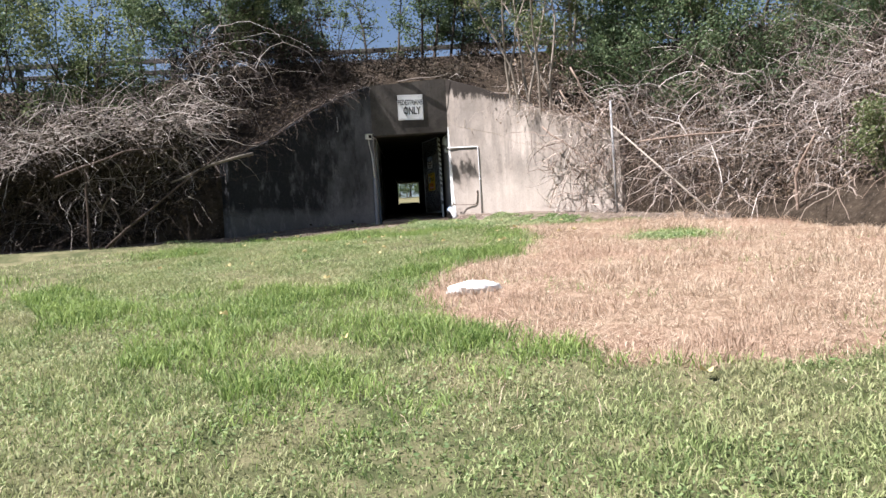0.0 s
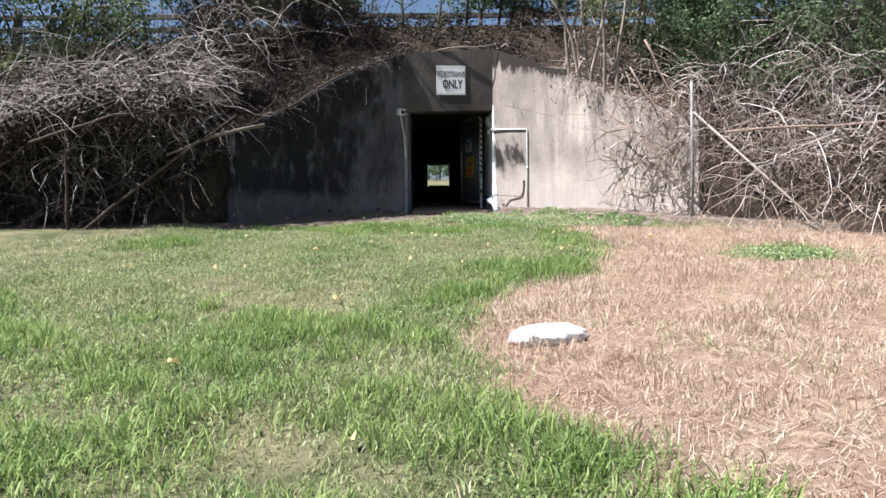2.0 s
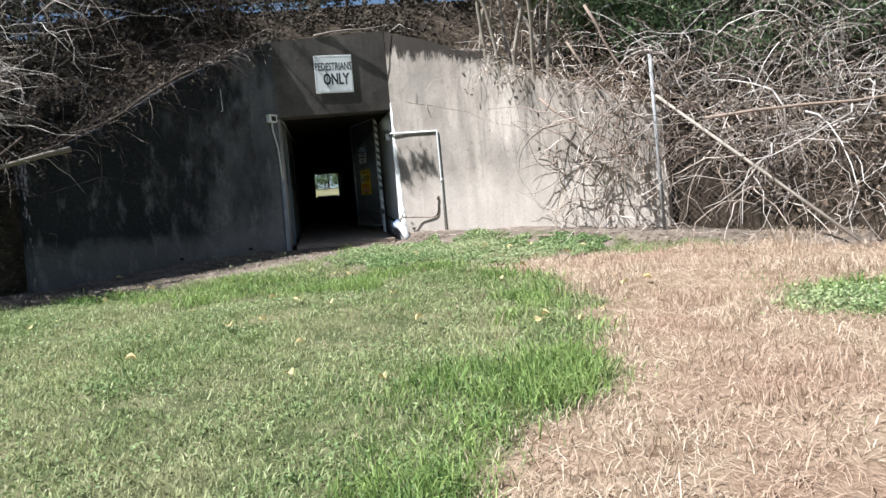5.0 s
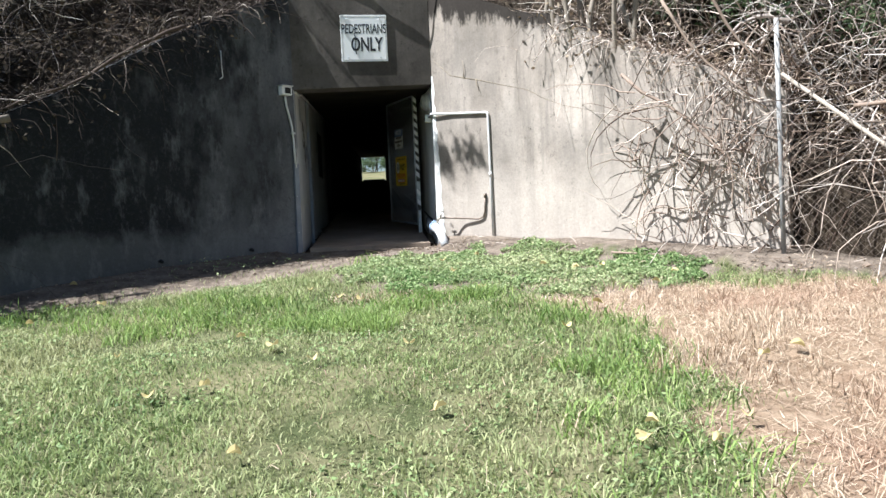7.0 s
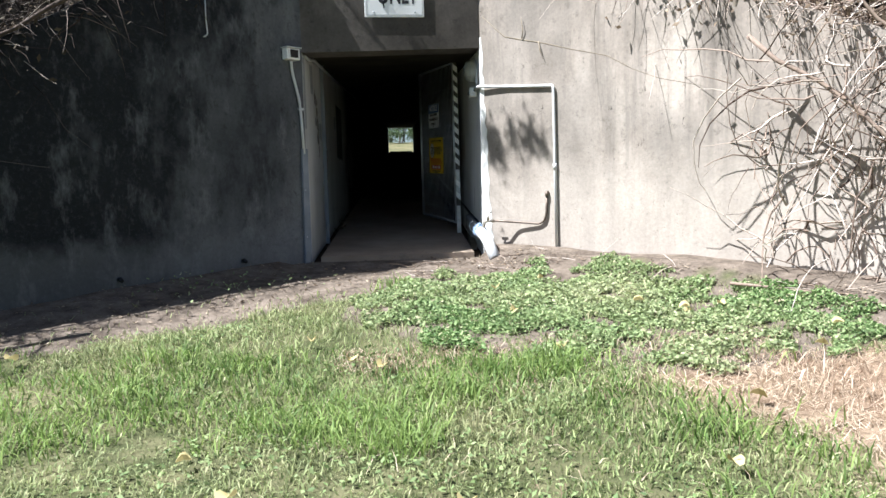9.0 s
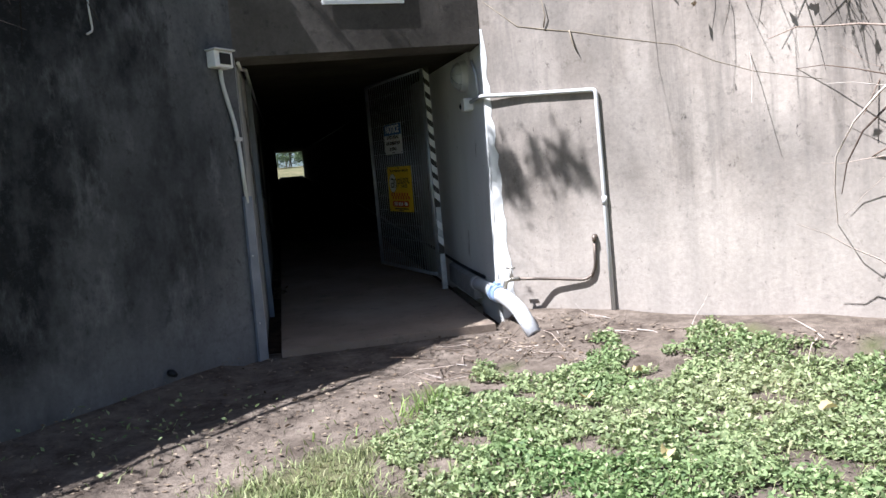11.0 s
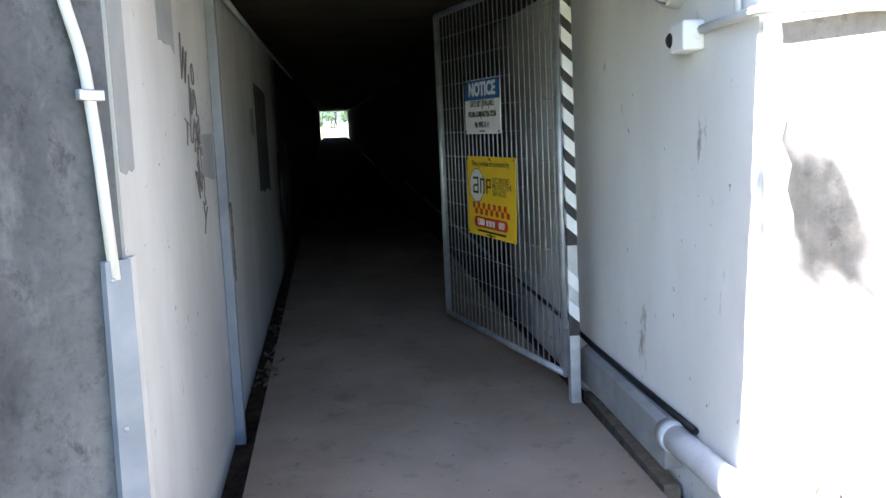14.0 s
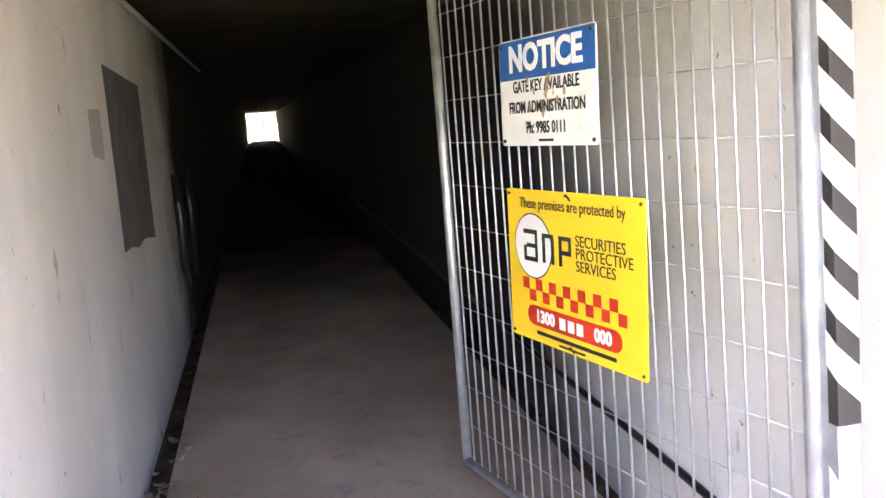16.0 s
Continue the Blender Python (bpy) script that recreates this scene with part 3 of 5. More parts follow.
for lo, hi in (((-12, 60.5, 3.5), (-0.80, 60.9, 9.6)), ((0.92, 60.5, 3.5), (12, 60.9, 9.6)), ((-0.80, 60.5, 6.69), (0.92, 60.9, 9.6))):
    box(bm, lo, hi)
tagged(part("wall_far_portal", bm, M_HEAD), "plain concrete portal at the far mouth", "wall", kind="structure")


# ---- things on the portal ----
def on_left(s, z, off=0.0):
    """A place on the left wing wall, s metres from the mouth, off metres proud of it."""
    return Vector((MOUTH_L.x - s * R2 + off * R2, MOUTH_L.y - s * R2 - off * R2, z))


def on_right(s, z, off=0.0):
    """A place on the right wing wall, s metres from the mouth, off metres proud of it."""
    return Vector((MOUTH_R.x + s * RX - off * RY, MOUTH_R.y - s * RY - off * RX, z))


def pedestrian_sign():
    m = Matrix.Translation((0.1, 12.728, 4.08)) @ Euler((radians(90), 0, radians(5.3))).to_matrix().to_4x4()
    top = empty("pedestrian_sign", label="white square metal sign with black letters on the headwall", category="sign")
    top.matrix_world = m
    bm = bmesh.new()
    box(bm, (-0.288, -0.288, -0.006), (0.288, 0.288, 0.0), 0.002)
    face = part("plate", bm, M_WHITE, top)
    bm = bmesh.new()
    for lo, hi in (((-0.275, 0.262, 0.0005), (0.275, 0.27, 0.0014)), ((-0.275, -0.27, 0.0005), (0.275, -0.262, 0.0014)), ((-0.275, -0.262, 0.0005), (-0.267, 0.262, 0.0014)), ((0.267, -0.262, 0.0005), (0.275, 0.262, 0.0014))):
        box(bm, lo, hi)
    part("border", bm, M_PVC, face, "thin grey border")
    lettering("wording", "PEDESTRIANS", 0.165, pose(0, 0.11, 0.001), M_INK, face, 0.002, 0.56)
    lettering("wording", "ONLY", 0.235, pose(0.03, -0.085, 0.001), M_INK, face, 0.006, 0.62)
    bm = bmesh.new()
    tube(bm, [(-0.12, 0.06, 0.002), (-0.1, -0.02, 0.004), (-0.115, -0.12, 0.002), (-0.1, -0.2, 0.002)], 0.006, 6)
    part("drip_mark", bm, M_INK, face, "dark drip down the plate")
    for x in (-0.2, 0.2):
        for y in (-0.24, 0.24):
            bm = bmesh.new()
            bmesh.ops.create_uvsphere(bm, u_segments=8, v_segments=5, radius=0.009, matrix=pose(x, y, 0.001) @ Matrix.Diagonal((1, 1, 0.5, 1)))
            part("bolt", bm, M_GALV, top)


pedestrian_sign()


def left_lamp_box():
    top = empty("security_light", on_left(0.155, 3.42), "small white security light with a black face on the wing wall", "light")
    turn = pose(0, 0, 0, 0, 0, 45)
    bm = bmesh.new()
    box(bm, (-0.075, -0.08, -0.05), (0.075, 0, 0.055), 0.008, turn)
    body = part("housing", bm, M_WHITE, top)
    bm = bmesh.new()
    box(bm, (-0.038, -0.088, -0.032), (0.05, -0.0795, 0.04), 0.004, turn)
    part("lens", bm, M_BLACK, body, "black glass face")
    bm = bmesh.new()
    box(bm, (-0.085, -0.1, 0.0555), (0.085, 0, 0.066), 0.003, turn)
    part("hood", bm, M_PVC, body)
    run = empty("conduit_run", on_left(0.05, 2.6), "white plastic conduit bending down the wing wall corner", "conduit")
    run.matrix_world = Matrix.Identity(4)
    bm = bmesh.new()
    tube(bm, bend([on_left(0.15, 3.365, 0.03), on_left(0.14, 3.28, 0.02), on_left(0.065, 3.0, 0.02), on_left(0.05, 2.82, 0.02), on_left(0.035, 2.5, 0.02)], 0.05), 0.0135, 8)
    part("conduit", bm, M_PVC, run)
    for z, s in ((2.92, 0.06),):
        bm = bmesh.new()
        box(bm, (-0.03, -0.02, -0.012), (0.03, 0.0, 0.012), 0.003, Matrix.Translation(on_left(s, z, 0.018)) @ turn)
        part("saddle", bm, M_GALV, run)
    cover = empty("corner_guard", (0, 0, 0), "galvanised steel angle over the tunnel corner", "corner guard")
    bm = bmesh.new()
    solid(bm, [on_left(-0.004, 1.42, 0.006), on_left(0.075, 1.42, 0.006), on_left(0.06, 2.545, 0.006), on_left(-0.004, 2.545, 0.006)], Vector((R2, -R2, 0)) * 0.022)
    leaf = part("outer_leaf", bm, M_GUARD, cover)
    bm = bmesh.new()
    box(bm, (-0.799, 12.664, 1.42), (-0.788, 12.735, 2.545), 0.002)
    part("inner_leaf", bm, M_PVC, cover, "pale painted leaf")
    for z in (1.7, 2.15, 2.5):
        bm = bmesh.new()
        bmesh.ops.create_uvsphere(bm, u_segments=8, v_segments=5, radius=0.007, matrix=Matrix.Translation(on_left(0.045, z, 0.028)))
        part("rivet", bm, M_GALV, leaf)


left_lamp_box()


def wall_bits():
    bm = bmesh.new()
    tube(bm, bend([on_left(1.02, 3.8, 0.012), on_left(1.025, 3.63, 0.02), on_left(1.015, 3.5, 0.02), on_left(1.06, 3.475, 0.03)], 0.02), 0.006, 6)
    tagged(part("wire_hook", bm, M_PVC), "bent white wire hanging on the shaded wing wall", "wire")
    bm = bmesh.new()
    tube(bm, [on_left(2.9, 2.95, 0.01), on_left(2.9, 2.7, 0.015), on_left(2.92, 2.5, 0.012)], 0.004, 5)
    tagged(part("wire_hook", bm, M_TWIG_L.copy()), "thin pale root hanging on the shaded wing wall", "root")
    for s, z in ((0.76, 1.53), (1.91, 1.475)):
        bm = bmesh.new()
        tube(bm, [on_left(s, z, -0.02), on_left(s, z, 0.03), on_left(s, z - 0.012, 0.055)], [0.02, 0.022, 0.014], 9)
        tagged(part("weep_pipe", bm, M_BLACK), "short black drain stub at the foot of the wall", "drain pipe", "weep pipes")


wall_bits()


def right_services():
    run = empty("conduit_run", (0, 0, 0), "grey plastic conduit turning down the sunlit wing wall", "conduit")
    bm = bmesh.new()
    tube(bm, bend([(0.9, 13.16, 3.13), (0.895, 12.95, 3.125), (0.9, 12.8, 3.12), on_right(0.3, 3.09, 0.018), on_right(0.832, 3.045, 0.018), on_right(0.834, 2.5, 0.018), on_right(0.836, 1.46, 0.018)], 0.03), 0.015, 8)
    part("conduit", bm, M_PVC, run)
    bm = bmesh.new()
    tube(bm, [(0.9, 12.93, 3.13), (0.9, 12.94, 3.3), (0.9, 13.05, 3.42)], 0.011, 7)
    part("branch", bm, M_PVC, run)
    for s, z in ((0.834, 2.3),):
        bm = bmesh.new()
        tube(bm, [on_right(s, z - 0.03, 0.018), on_right(s, z + 0.03, 0.018)], 0.019, 8)
        part("coupling", bm, M_PVC, run)
    top = empty("motion_sensor", (0.92, 13.23, 3.12), "white sensor box with a dark eye on the tunnel wall", "sensor")
    bm = bmesh.new()
    box(bm, (-0.075, -0.055, -0.05), (0, 0.05, 0.045), 0.008)
    body = part("housing", bm, M_WHITE, top)
    bm = bmesh.new()
    bmesh.ops.create_uvsphere(bm, u_segments=14, v_segments=8, radius=0.03, matrix=Matrix.Translation((-0.058, 0.05, -0.005)))
    part("eye", bm, M_BLACK, body, "dark round eye")
    lamp = empty("bulkhead_light", (0.92, 13.36, 3.36), "round unlit bulkhead light on the tunnel wall", "light")
    bm = bmesh.new()
    bmesh.ops.create_cone(bm, segments=24, radius1=0.125, radius2=0.115, depth=0.05, cap_ends=True, matrix=pose(-0.025, 0, 0, 0, -90))
    base = part("base", bm, M_PVC, lamp)
    bm = bmesh.new()
    bmesh.ops.create_uvsphere(bm, u_segments=20, v_segments=10, radius=0.105, matrix=pose(-0.05, 0, 0) @ Matrix.Diagonal((0.55, 1, 1, 1)))
    for f in bm.faces:
        f.smooth = True
    part("diffuser", bm, M_GLASS, base, "dirty frosted dome")
    bm = bmesh.new()
    for w in range(4):
        a = math.pi * w / 4
        tube(bm, [(-0.05 - 0.065 * math.sin(t * math.pi), 0.11 * math.cos(a) * math.cos(t * math.pi), 0.11 * math.sin(a) * math.cos(t * math.pi)) for t in (0, 0.2, 0.4, 0.6, 0.8, 1)], 0.004, 5)
    part("guard", bm, M_GALV, base)
    # stormwater pipe
    pipe = empty("drain_pipe", (0, 0, 0), "white plastic drain pipe with an elbow end", "drain pipe")
    bm = bmesh.new()
    tube(bm, [(0.872, y, 1.698 + 0.04 * (y - 12.84)) for y in (12.84, 13.0, 13.2, 13.42)], 0.05, 16)
    part("pipe", bm, M_PIPE, pipe)
    bm = bmesh.new()
    tube(bm, bend([(0.872, 12.86, 1.698), (0.878, 12.6, 1.682), (0.91, 12.4, 1.63), (0.96, 12.22, 1.455)], 0.09), 0.054, 18)
    part("elbow", bm, M_PIPE, pipe)
    bm = bmesh.new()
    tube(bm, [(0.872, 12.83, 1.698), (0.872, 12.82, 1.698), (0.872, 12.78, 1.696), (0.872, 12.77, 1.696)], [0.058, 0.067, 0.067, 0.058], 18)
    tube(bm, [(0.872, 12.75, 1.695), (0.872, 12.74, 1.695), (0.873, 12.7, 1.693), (0.873, 12.69, 1.693)], [0.057, 0.065, 0.065, 0.057], 18)
    box(bm, (0.858, 12.7, 1.754), (0.886, 12.82, 1.776), 0.004)
    part("coupling", bm, M_BLUEPVC, pipe, "blue-grey clamp coupling")
    bm = bmesh.new()
    tube(bm, [(0.872, 13.4, 1.72), (0.872, 13.34, 1.718)], 0.057, 18)
    part("collar", bm, M_PIPE, pipe)
    duct = empty("pipe_casing", (0, 0, 0), "grey cement casing round the drain pipe beside the path", "pipe casing")
    bm = bmesh.new()
    z0, z1 = 1.5, 1.56
    solid(bm, [(0.836, 13.36, z0 + 0.1), (0.906, 13.36, z0 + 0.1), (0.906, 13.36, z0 + 0.262), (0.872, 13.36, z0 + 0.27), (0.84, 13.36, z0 + 0.25)], Vector((0.028, 1.06, z1 - z0)))
    part("casing", bm, M_CASING, duct)
    bm = bmesh.new()
    solid(bm, [(0.828, 13.37, 1.38), (0.9, 13.37, 1.38), (0.9, 13.37, 1.53), (0.837, 13.37, 1.53)], Vector((0.045, 1.06, z1 - z0)))
    part("bedding", bm, M_BED, duct, "tan mortar bedding")
    rail = empty("wall_cable", (0, 0, 0), "black cable lying along the tunnel wall above the pipe", "cable")
    bm = bmesh.new()
    tube(bm, [(0.905, y, float(floor_z(y)) + 0.225 + 0.006 * math.sin(y * 3)) for y in np.arange(13.25, 24, 0.5)], 0.013, 6)
    part("cable", bm, M_BLACK, rail)
    # tap
    tap = empty("garden_tap", (0, 0, 0), "old brass tap on a thin dark water pipe", "tap")
    bm = bmesh.new()
    tube(bm, bend([on_right(0.2, 1.80, 0.13), on_right(0.38, 1.785, 0.05), on_right(0.68, 1.762, 0.016), on_right(0.73, 1.83, 0.016), on_right(0.74, 2.035, 0.018)], 0.06), 0.0105, 8)
    part("pipe", bm, M_DARKPIPE, tap, "dark rusty water pipe")
    bm = bmesh.new()
    tube(bm, [on_right(0.74, 2.025, 0.026), on_right(0.74, 2.055, 0.022), on_right(0.742, 2.06, -0.01)], [0.013, 0.017, 0.02], 8)
    part("pipe_elbow", bm, M_DARKPIPE, tap)
    bm = bmesh.new()
    tube(bm, bend([on_right(0.21, 1.8, 0.128), on_right(0.14, 1.8, 0.14), on_right(0.105, 1.78, 0.146), on_right(0.1, 1.735, 0.148)], 0.02), [0.016] * 14, 9)
    part("body", bm, M_TAP, tap)
    bm = bmesh.new()
    tube(bm, [on_right(0.15, 1.8, 0.138), on_right(0.15, 1.83, 0.138), on_right(0.15, 1.875, 0.138)], [0.017, 0.012, 0.007], 8)
    spindle = part("spindle", bm, M_TAP, tap)
    bm = bmesh.new()
    tube(bm, [on_right(0.115, 1.88, 0.138), on_right(0.185, 1.88, 0.138)], 0.0075, 7)
    part("handle", bm, M_TAP, spindle)


right_services()


def vine():
    # the wall's long crack and root tuft, modelled as thin tubes
    bm = bmesh.new()
    pts = [(0.05, 3.78), (0.3, 3.56), (0.5, 3.52), (0.72, 3.46), (1.0, 3.37), (1.37, 3.25), (1.6, 3.12), (1.83, 3.02), (2.2, 2.9)]
    tube(bm, [on_right(s, z + 0.012 * math.sin(s * 23), 0.0) for s, z in pts], [0.002, 0.004, 0.005, 0.004, 0.003, 0.0026, 0.0022, 0.002, 0.0015], 6)
    tube(bm, [on_right(0.5, 3.52, 0.01), on_right(0.52, 3.6, 0.02), on_right(0.5, 3.72, 0.02)], [0.005, 0.004, 0.002], 6)
    tube(bm, [on_right(0.68, 3.47, 0.01), on_right(0.7, 3.38, 0.02), on_right(0.73, 3.3, 0.02)], [0.004, 0.005, 0.002], 6)
    tagged(part("wall_crack", bm, M_BED), "wall crack with a root tuft, drawn as thin stems", "vine")


vine()


def corner_paint():
    rng = random.Random(17)
    bm = bmesh.new()
    zs = [1.5 + 0.07 * i for i in range(31)]
    edge = [on_right(0.035 + 0.075 * max(0, (3.3 - z)) / 1.8 + rng.uniform(-0.012, 0.014), z, 0.001) for z in zs]
    solid(bm, [on_right(0.001, zs[0], 0.001)] + edge + [on_right(0.001, zs[-1], 0.001)], Vector((-RY, -RX, 0)) * 0.002)
    tagged(part("paint_strip", bm, M_PAINT), "flaking white paint wrapped round the wall corner", "paint patch")


corner_paint()


# ---- gate ----
HINGE = Vector((0.743, 14.252, 1.735))
ALONG = Vector((-0.2375, 0.9702, 0.05))
FACE = Vector((-0.9702, -0.2375, 0)).normalized()


def gate_at(u, v, off=0.0):
    return HINGE + ALONG * u + Vector((0, 0, v)) + FACE * off


def gate():
    top = empty("security_gate", (0, 0, 0), "galvanised steel mesh gate swung open into the tunnel", "gate")
    W, H = 1.466, 1.86
    for name, a, b, r in (("hinge_stile", (0, 0), (0, H), 0.018), ("lock_stile", (W, 0), (W, H), 0.017), ("top_rail", (0, H), (W, H), 0.017), ("bottom_rail", (0, 0), (W, 0), 0.017)):
        bm = bmesh.new()
        tube(bm, [gate_at(*a), gate_at(*b)], r, 12)
        stile = part(name, bm, M_GALV, top)
        if name == "hinge_stile":
            hung = stile
    n = 27
    for i in range(1, n):
        bm = bmesh.new()
        tube(bm, [gate_at(W * i / n, 0.01), gate_at(W * i / n, H - 0.01)], 0.0032, 6)
        part("upright_wire", bm, M_GALV, top)
    for j in range(1, 13):
        bm = bmesh.new()
        tube(bm, [gate_at(0.01, H * j / 13, -0.006), gate_at(W - 0.01, H * j / 13, -0.005)], 0.0018, 5)
        part("cross_wire", bm, M_GALV, top)
    for v in (0.22, 1.66):
        bm = bmesh.new()
        tube(bm, [gate_at(-0.045, v - 0.05), gate_at(-0.045, v + 0.05)], 0.013, 8)
        tube(bm, [gate_at(-0.045, v), gate_at(0.0, v)], 0.011, 8)
        part("hinge", bm, M_GALV, hung)


gate()


def gate_post():
    top = empty("gate_post", (0.77, 14.215, 1.55), "galvanised gate post wrapped in black and white hazard tape", "gate post")
    bm = bmesh.new()
    box(bm, (-0.024, -0.025, 0.0), (0.024, 0.025, 2.1), 0.004)
    post = part("post", bm, M_GALV, top)
    for z0, z1 in ((0.8, 2.08), (0.38, 0.5)):
        bm = bmesh.new()
        box(bm, (-0.0245, -0.0265, z0), (0.0245, 0.0, z1), 0.001)
        part("black_tape", bm, M_TAPE_B, post, "black tape")
    z = 0.84
    marks = []
    while z < 1.98:
        marks.append(z)
        z += 0.119
    for z in marks + [0.44, 0.58]:
        bm = bmesh.new()
        solid(bm, [(-0.0242, -0.0275, z + 0.045), (0.0242, -0.0275, z), (0.0242, -0.0275, z + 0.066), (-0.0242, -0.0275, z + 0.111)], Vector((0, 0.001, 0)))
        part("white_stripe", bm, M_TAPE_W, post, "white tape stripe")
        bm = bmesh.new()
        solid(bm, [(-0.0257, -0.0265, z + 0.047), (-0.0257, 0.0, z + 0.07), (-0.0257, 0.0, z + 0.136), (-0.0257, -0.0265, z + 0.113)], Vector((0.001, 0, 0)))
        part("white_stripe", bm, M_TAPE_W, post, "white tape stripe")


gate_post()


def sign_frame(u0, u1, v0, v1):
    """The plane of a sign on the gate, from its middle; x to the reader's right."""
    mid = gate_at((u0 + u1) / 2, (v0 + v1) / 2, 0.012)
    x = -ALONG.normalized()
    y = (Vector((0, 0, 1)) - x * x.z).normalized()
    m = Matrix((x, y, x.cross(y))).transposed().to_4x4()
    return Matrix.Translation(mid) @ m, u1 - u0, v1 - v0


def plate(top, w, h, material, corner=0.012):
    bm = bmesh.new()
    pts = []
    for cx, cy, a0 in ((w / 2 - corner, h / 2 - corner, 0), (-w / 2 + corner, h / 2 - corner, 90), (-w / 2 + corner, -h / 2 + corner, 180), (w / 2 - corner, -h / 2 + corner, 270)):
        pts += [(cx + corner * math.cos(radians(a0 + d)), cy + corner * math.sin(radians(a0 + d)), 0.0) for d in (0, 30, 60, 90)]
    solid(bm, pts, Vector((0, 0, -0.003)))
    return part("plate", bm, material, top)


def strip(name, top, x0, y0, x1, y1, material, z=0.0008, label=""):
    bm = bmesh.new()
    box(bm, (x0, y0, z - 0.0006), (x1, y1, z + 0.0004))
    return part(name, bm, material, top, label)


def notice_sign():
    m, w, h = sign_frame(0.578, 1.036, 1.133, 1.432)
    top = empty("notice_sign", label="white enamel notice plate with a blue heading wired to the gate", category="sign")
    top.matrix_world = m
    plate(top, w, h, M_WHITE)
    band = strip("heading_band", top, -w / 2 + 0.004, h / 2 - 0.112, w / 2 - 0.004, h / 2 - 0.004, M_BLUE, label="blue heading band")
    lettering("wording", "NOTICE", 0.1, pose(0, h / 2 - 0.058, 0.0022), M_WHITE, band, 0.004, 0.95)
    lettering("wording", "GATE KEY AVAILABLE", 0.045, pose(0, 0.015, 0.0012), M_INK, top, 0.001, 0.72)
    lettering("wording", "FROM ADMINISTRATION", 0.045, pose(0, -0.043, 0.0012), M_INK, top, 0.001, 0.72)
    lettering("wording", "Ph: 9985 0111", 0.045, pose(0, -0.1, 0.0012), M_INK, top, 0.001, 0.74)
    strip("maker_mark", top, -0.035, -h / 2 + 0.012, 0.035, -h / 2 + 0.019, M_INK)
    rng = random.Random(3)
    for _ in range(12):
        x, y = rng.gauss(0.02, 0.07), rng.gauss(0.0, 0.03)
        bm = bmesh.new()
        bmesh.ops.create_circle(bm, cap_ends=True, segments=9, radius=rng.uniform(0.004, 0.012), matrix=pose(x, y, 0.0021 + 0.0001 * rng.random()) @ Matrix.Diagonal((0.7, 1.4, 1, 1)))
        part("rust_smear", bm, M_RUST, top, "brown rust smear")
    for x in (-1, 1):
        for y in (-1, 1):
            bm = bmesh.new()
            bmesh.ops.create_uvsphere(bm, u_segments=8, v_segments=5, radius=0.006, matrix=pose(x * (w / 2 - 0.016), y * (h / 2 - 0.014), 0.001))
            part("screw", bm, M_INK, top)


notice_sign()


def security_sign():
    m, w, h = sign_frame(0.438, 1.05, 0.562, 1.008)
    top = empty("security_sign", label="yellow metal security sign with a red chequer band", category="sign")
    top.matrix_world = m
    plate(top, w, h, M_YELLOW, 0.008)
    lettering("wording", "These premises are protected by", 0.044, pose(0, h / 2 - 0.04, 0.0012), M_INK, top, 0.0, 0.8)
    bm = bmesh.new()
    bmesh.ops.create_cone(bm, segments=36, radius1=0.092, radius2=0.092, depth=0.0012, cap_ends=True, matrix=pose(-0.175, 0.06, 0.0008))
    disc = part("emblem_disc", bm, M_WHITE, top, "white emblem disc")
    bm = bmesh.new()
    bmesh.ops.create_cone(bm, segments=36, radius1=0.096, radius2=0.096, depth=0.0006, cap_ends=True, matrix=pose(-0.175, 0.06, 0.0004))
    part("emblem_ring", bm, M_INK, top, "black emblem outline")
    for x0, y0, x1, y1 in ((-0.22, 0.095, -0.15, 0.108), (-0.205, 0.055, -0.15, 0.067), (-0.22, 0.015, -0.15, 0.028), (-0.162, 0.015, -0.15, 0.108), (-0.22, 0.028, -0.207, 0.06),
                           (-0.125, 0.018, -0.111, 0.09), (-0.125, 0.09, -0.07, 0.102), (-0.082, 0.018, -0.068, 0.09), (-0.045, 0.018, -0.031, 0.102), (-0.031, 0.09, 0.012, 0.102), (-0.031, 0.05, 0.012, 0.062), (0.0, 0.062, 0.012, 0.09)):
        strip("emblem_bar", disc, x0, y0, x1, y1, M_INK, 0.002, "black emblem bar")
    for y, words in ((0.094, "SECURITIES"), (0.06, "PROTECTIVE"), (0.026, "SERVICES")):
        lettering("wording", words, 0.043, pose(0.03, y, 0.0012), M_INK, top, 0.0, 0.95, "LEFT")
    n, s = 14, 0.0335
    for i in range(n):
        y = -0.052 if i % 2 == 0 else -0.052 - s
        strip("red_square", top, -n * s / 2 + i * s, y - s / 2, -n * s / 2 + (i + 1) * s, y + s / 2, M_RED, label="red chequer square")
    bm = bmesh.new()
    pts = [(0.185 + 0.03 * math.cos(a), -0.145 + 0.03 * math.sin(a), 0.0004) for a in np.linspace(-math.pi / 2, math.pi / 2, 9)]
    pts += [(-0.185 + 0.03 * math.cos(a), -0.145 + 0.03 * math.sin(a), 0.0004) for a in np.linspace(math.pi / 2, 3 * math.pi / 2, 9)]
    solid(bm, pts, Vector((0, 0, 0.0008)))
    pill = part("red_pill", bm, M_RED, top, "red rounded number panel")
    lettering("wording", "1300", 0.05, pose(-0.125, -0.146, 0.002), M_WHITE, pill, 0.002, 0.95)
    lettering("wording", "000", 0.05, pose(0.138, -0.146, 0.002), M_WHITE, pill, 0.002, 0.95)
    for x in (-0.04, 0.0, 0.04):
        strip("number_bar", pill, x - 0.014, -0.163, x + 0.014, -0.13, M_WHITE, 0.0018, "white block")
    strip("text_bar", top, -0.17, -0.2, 0.19, -0.189, M_INK)
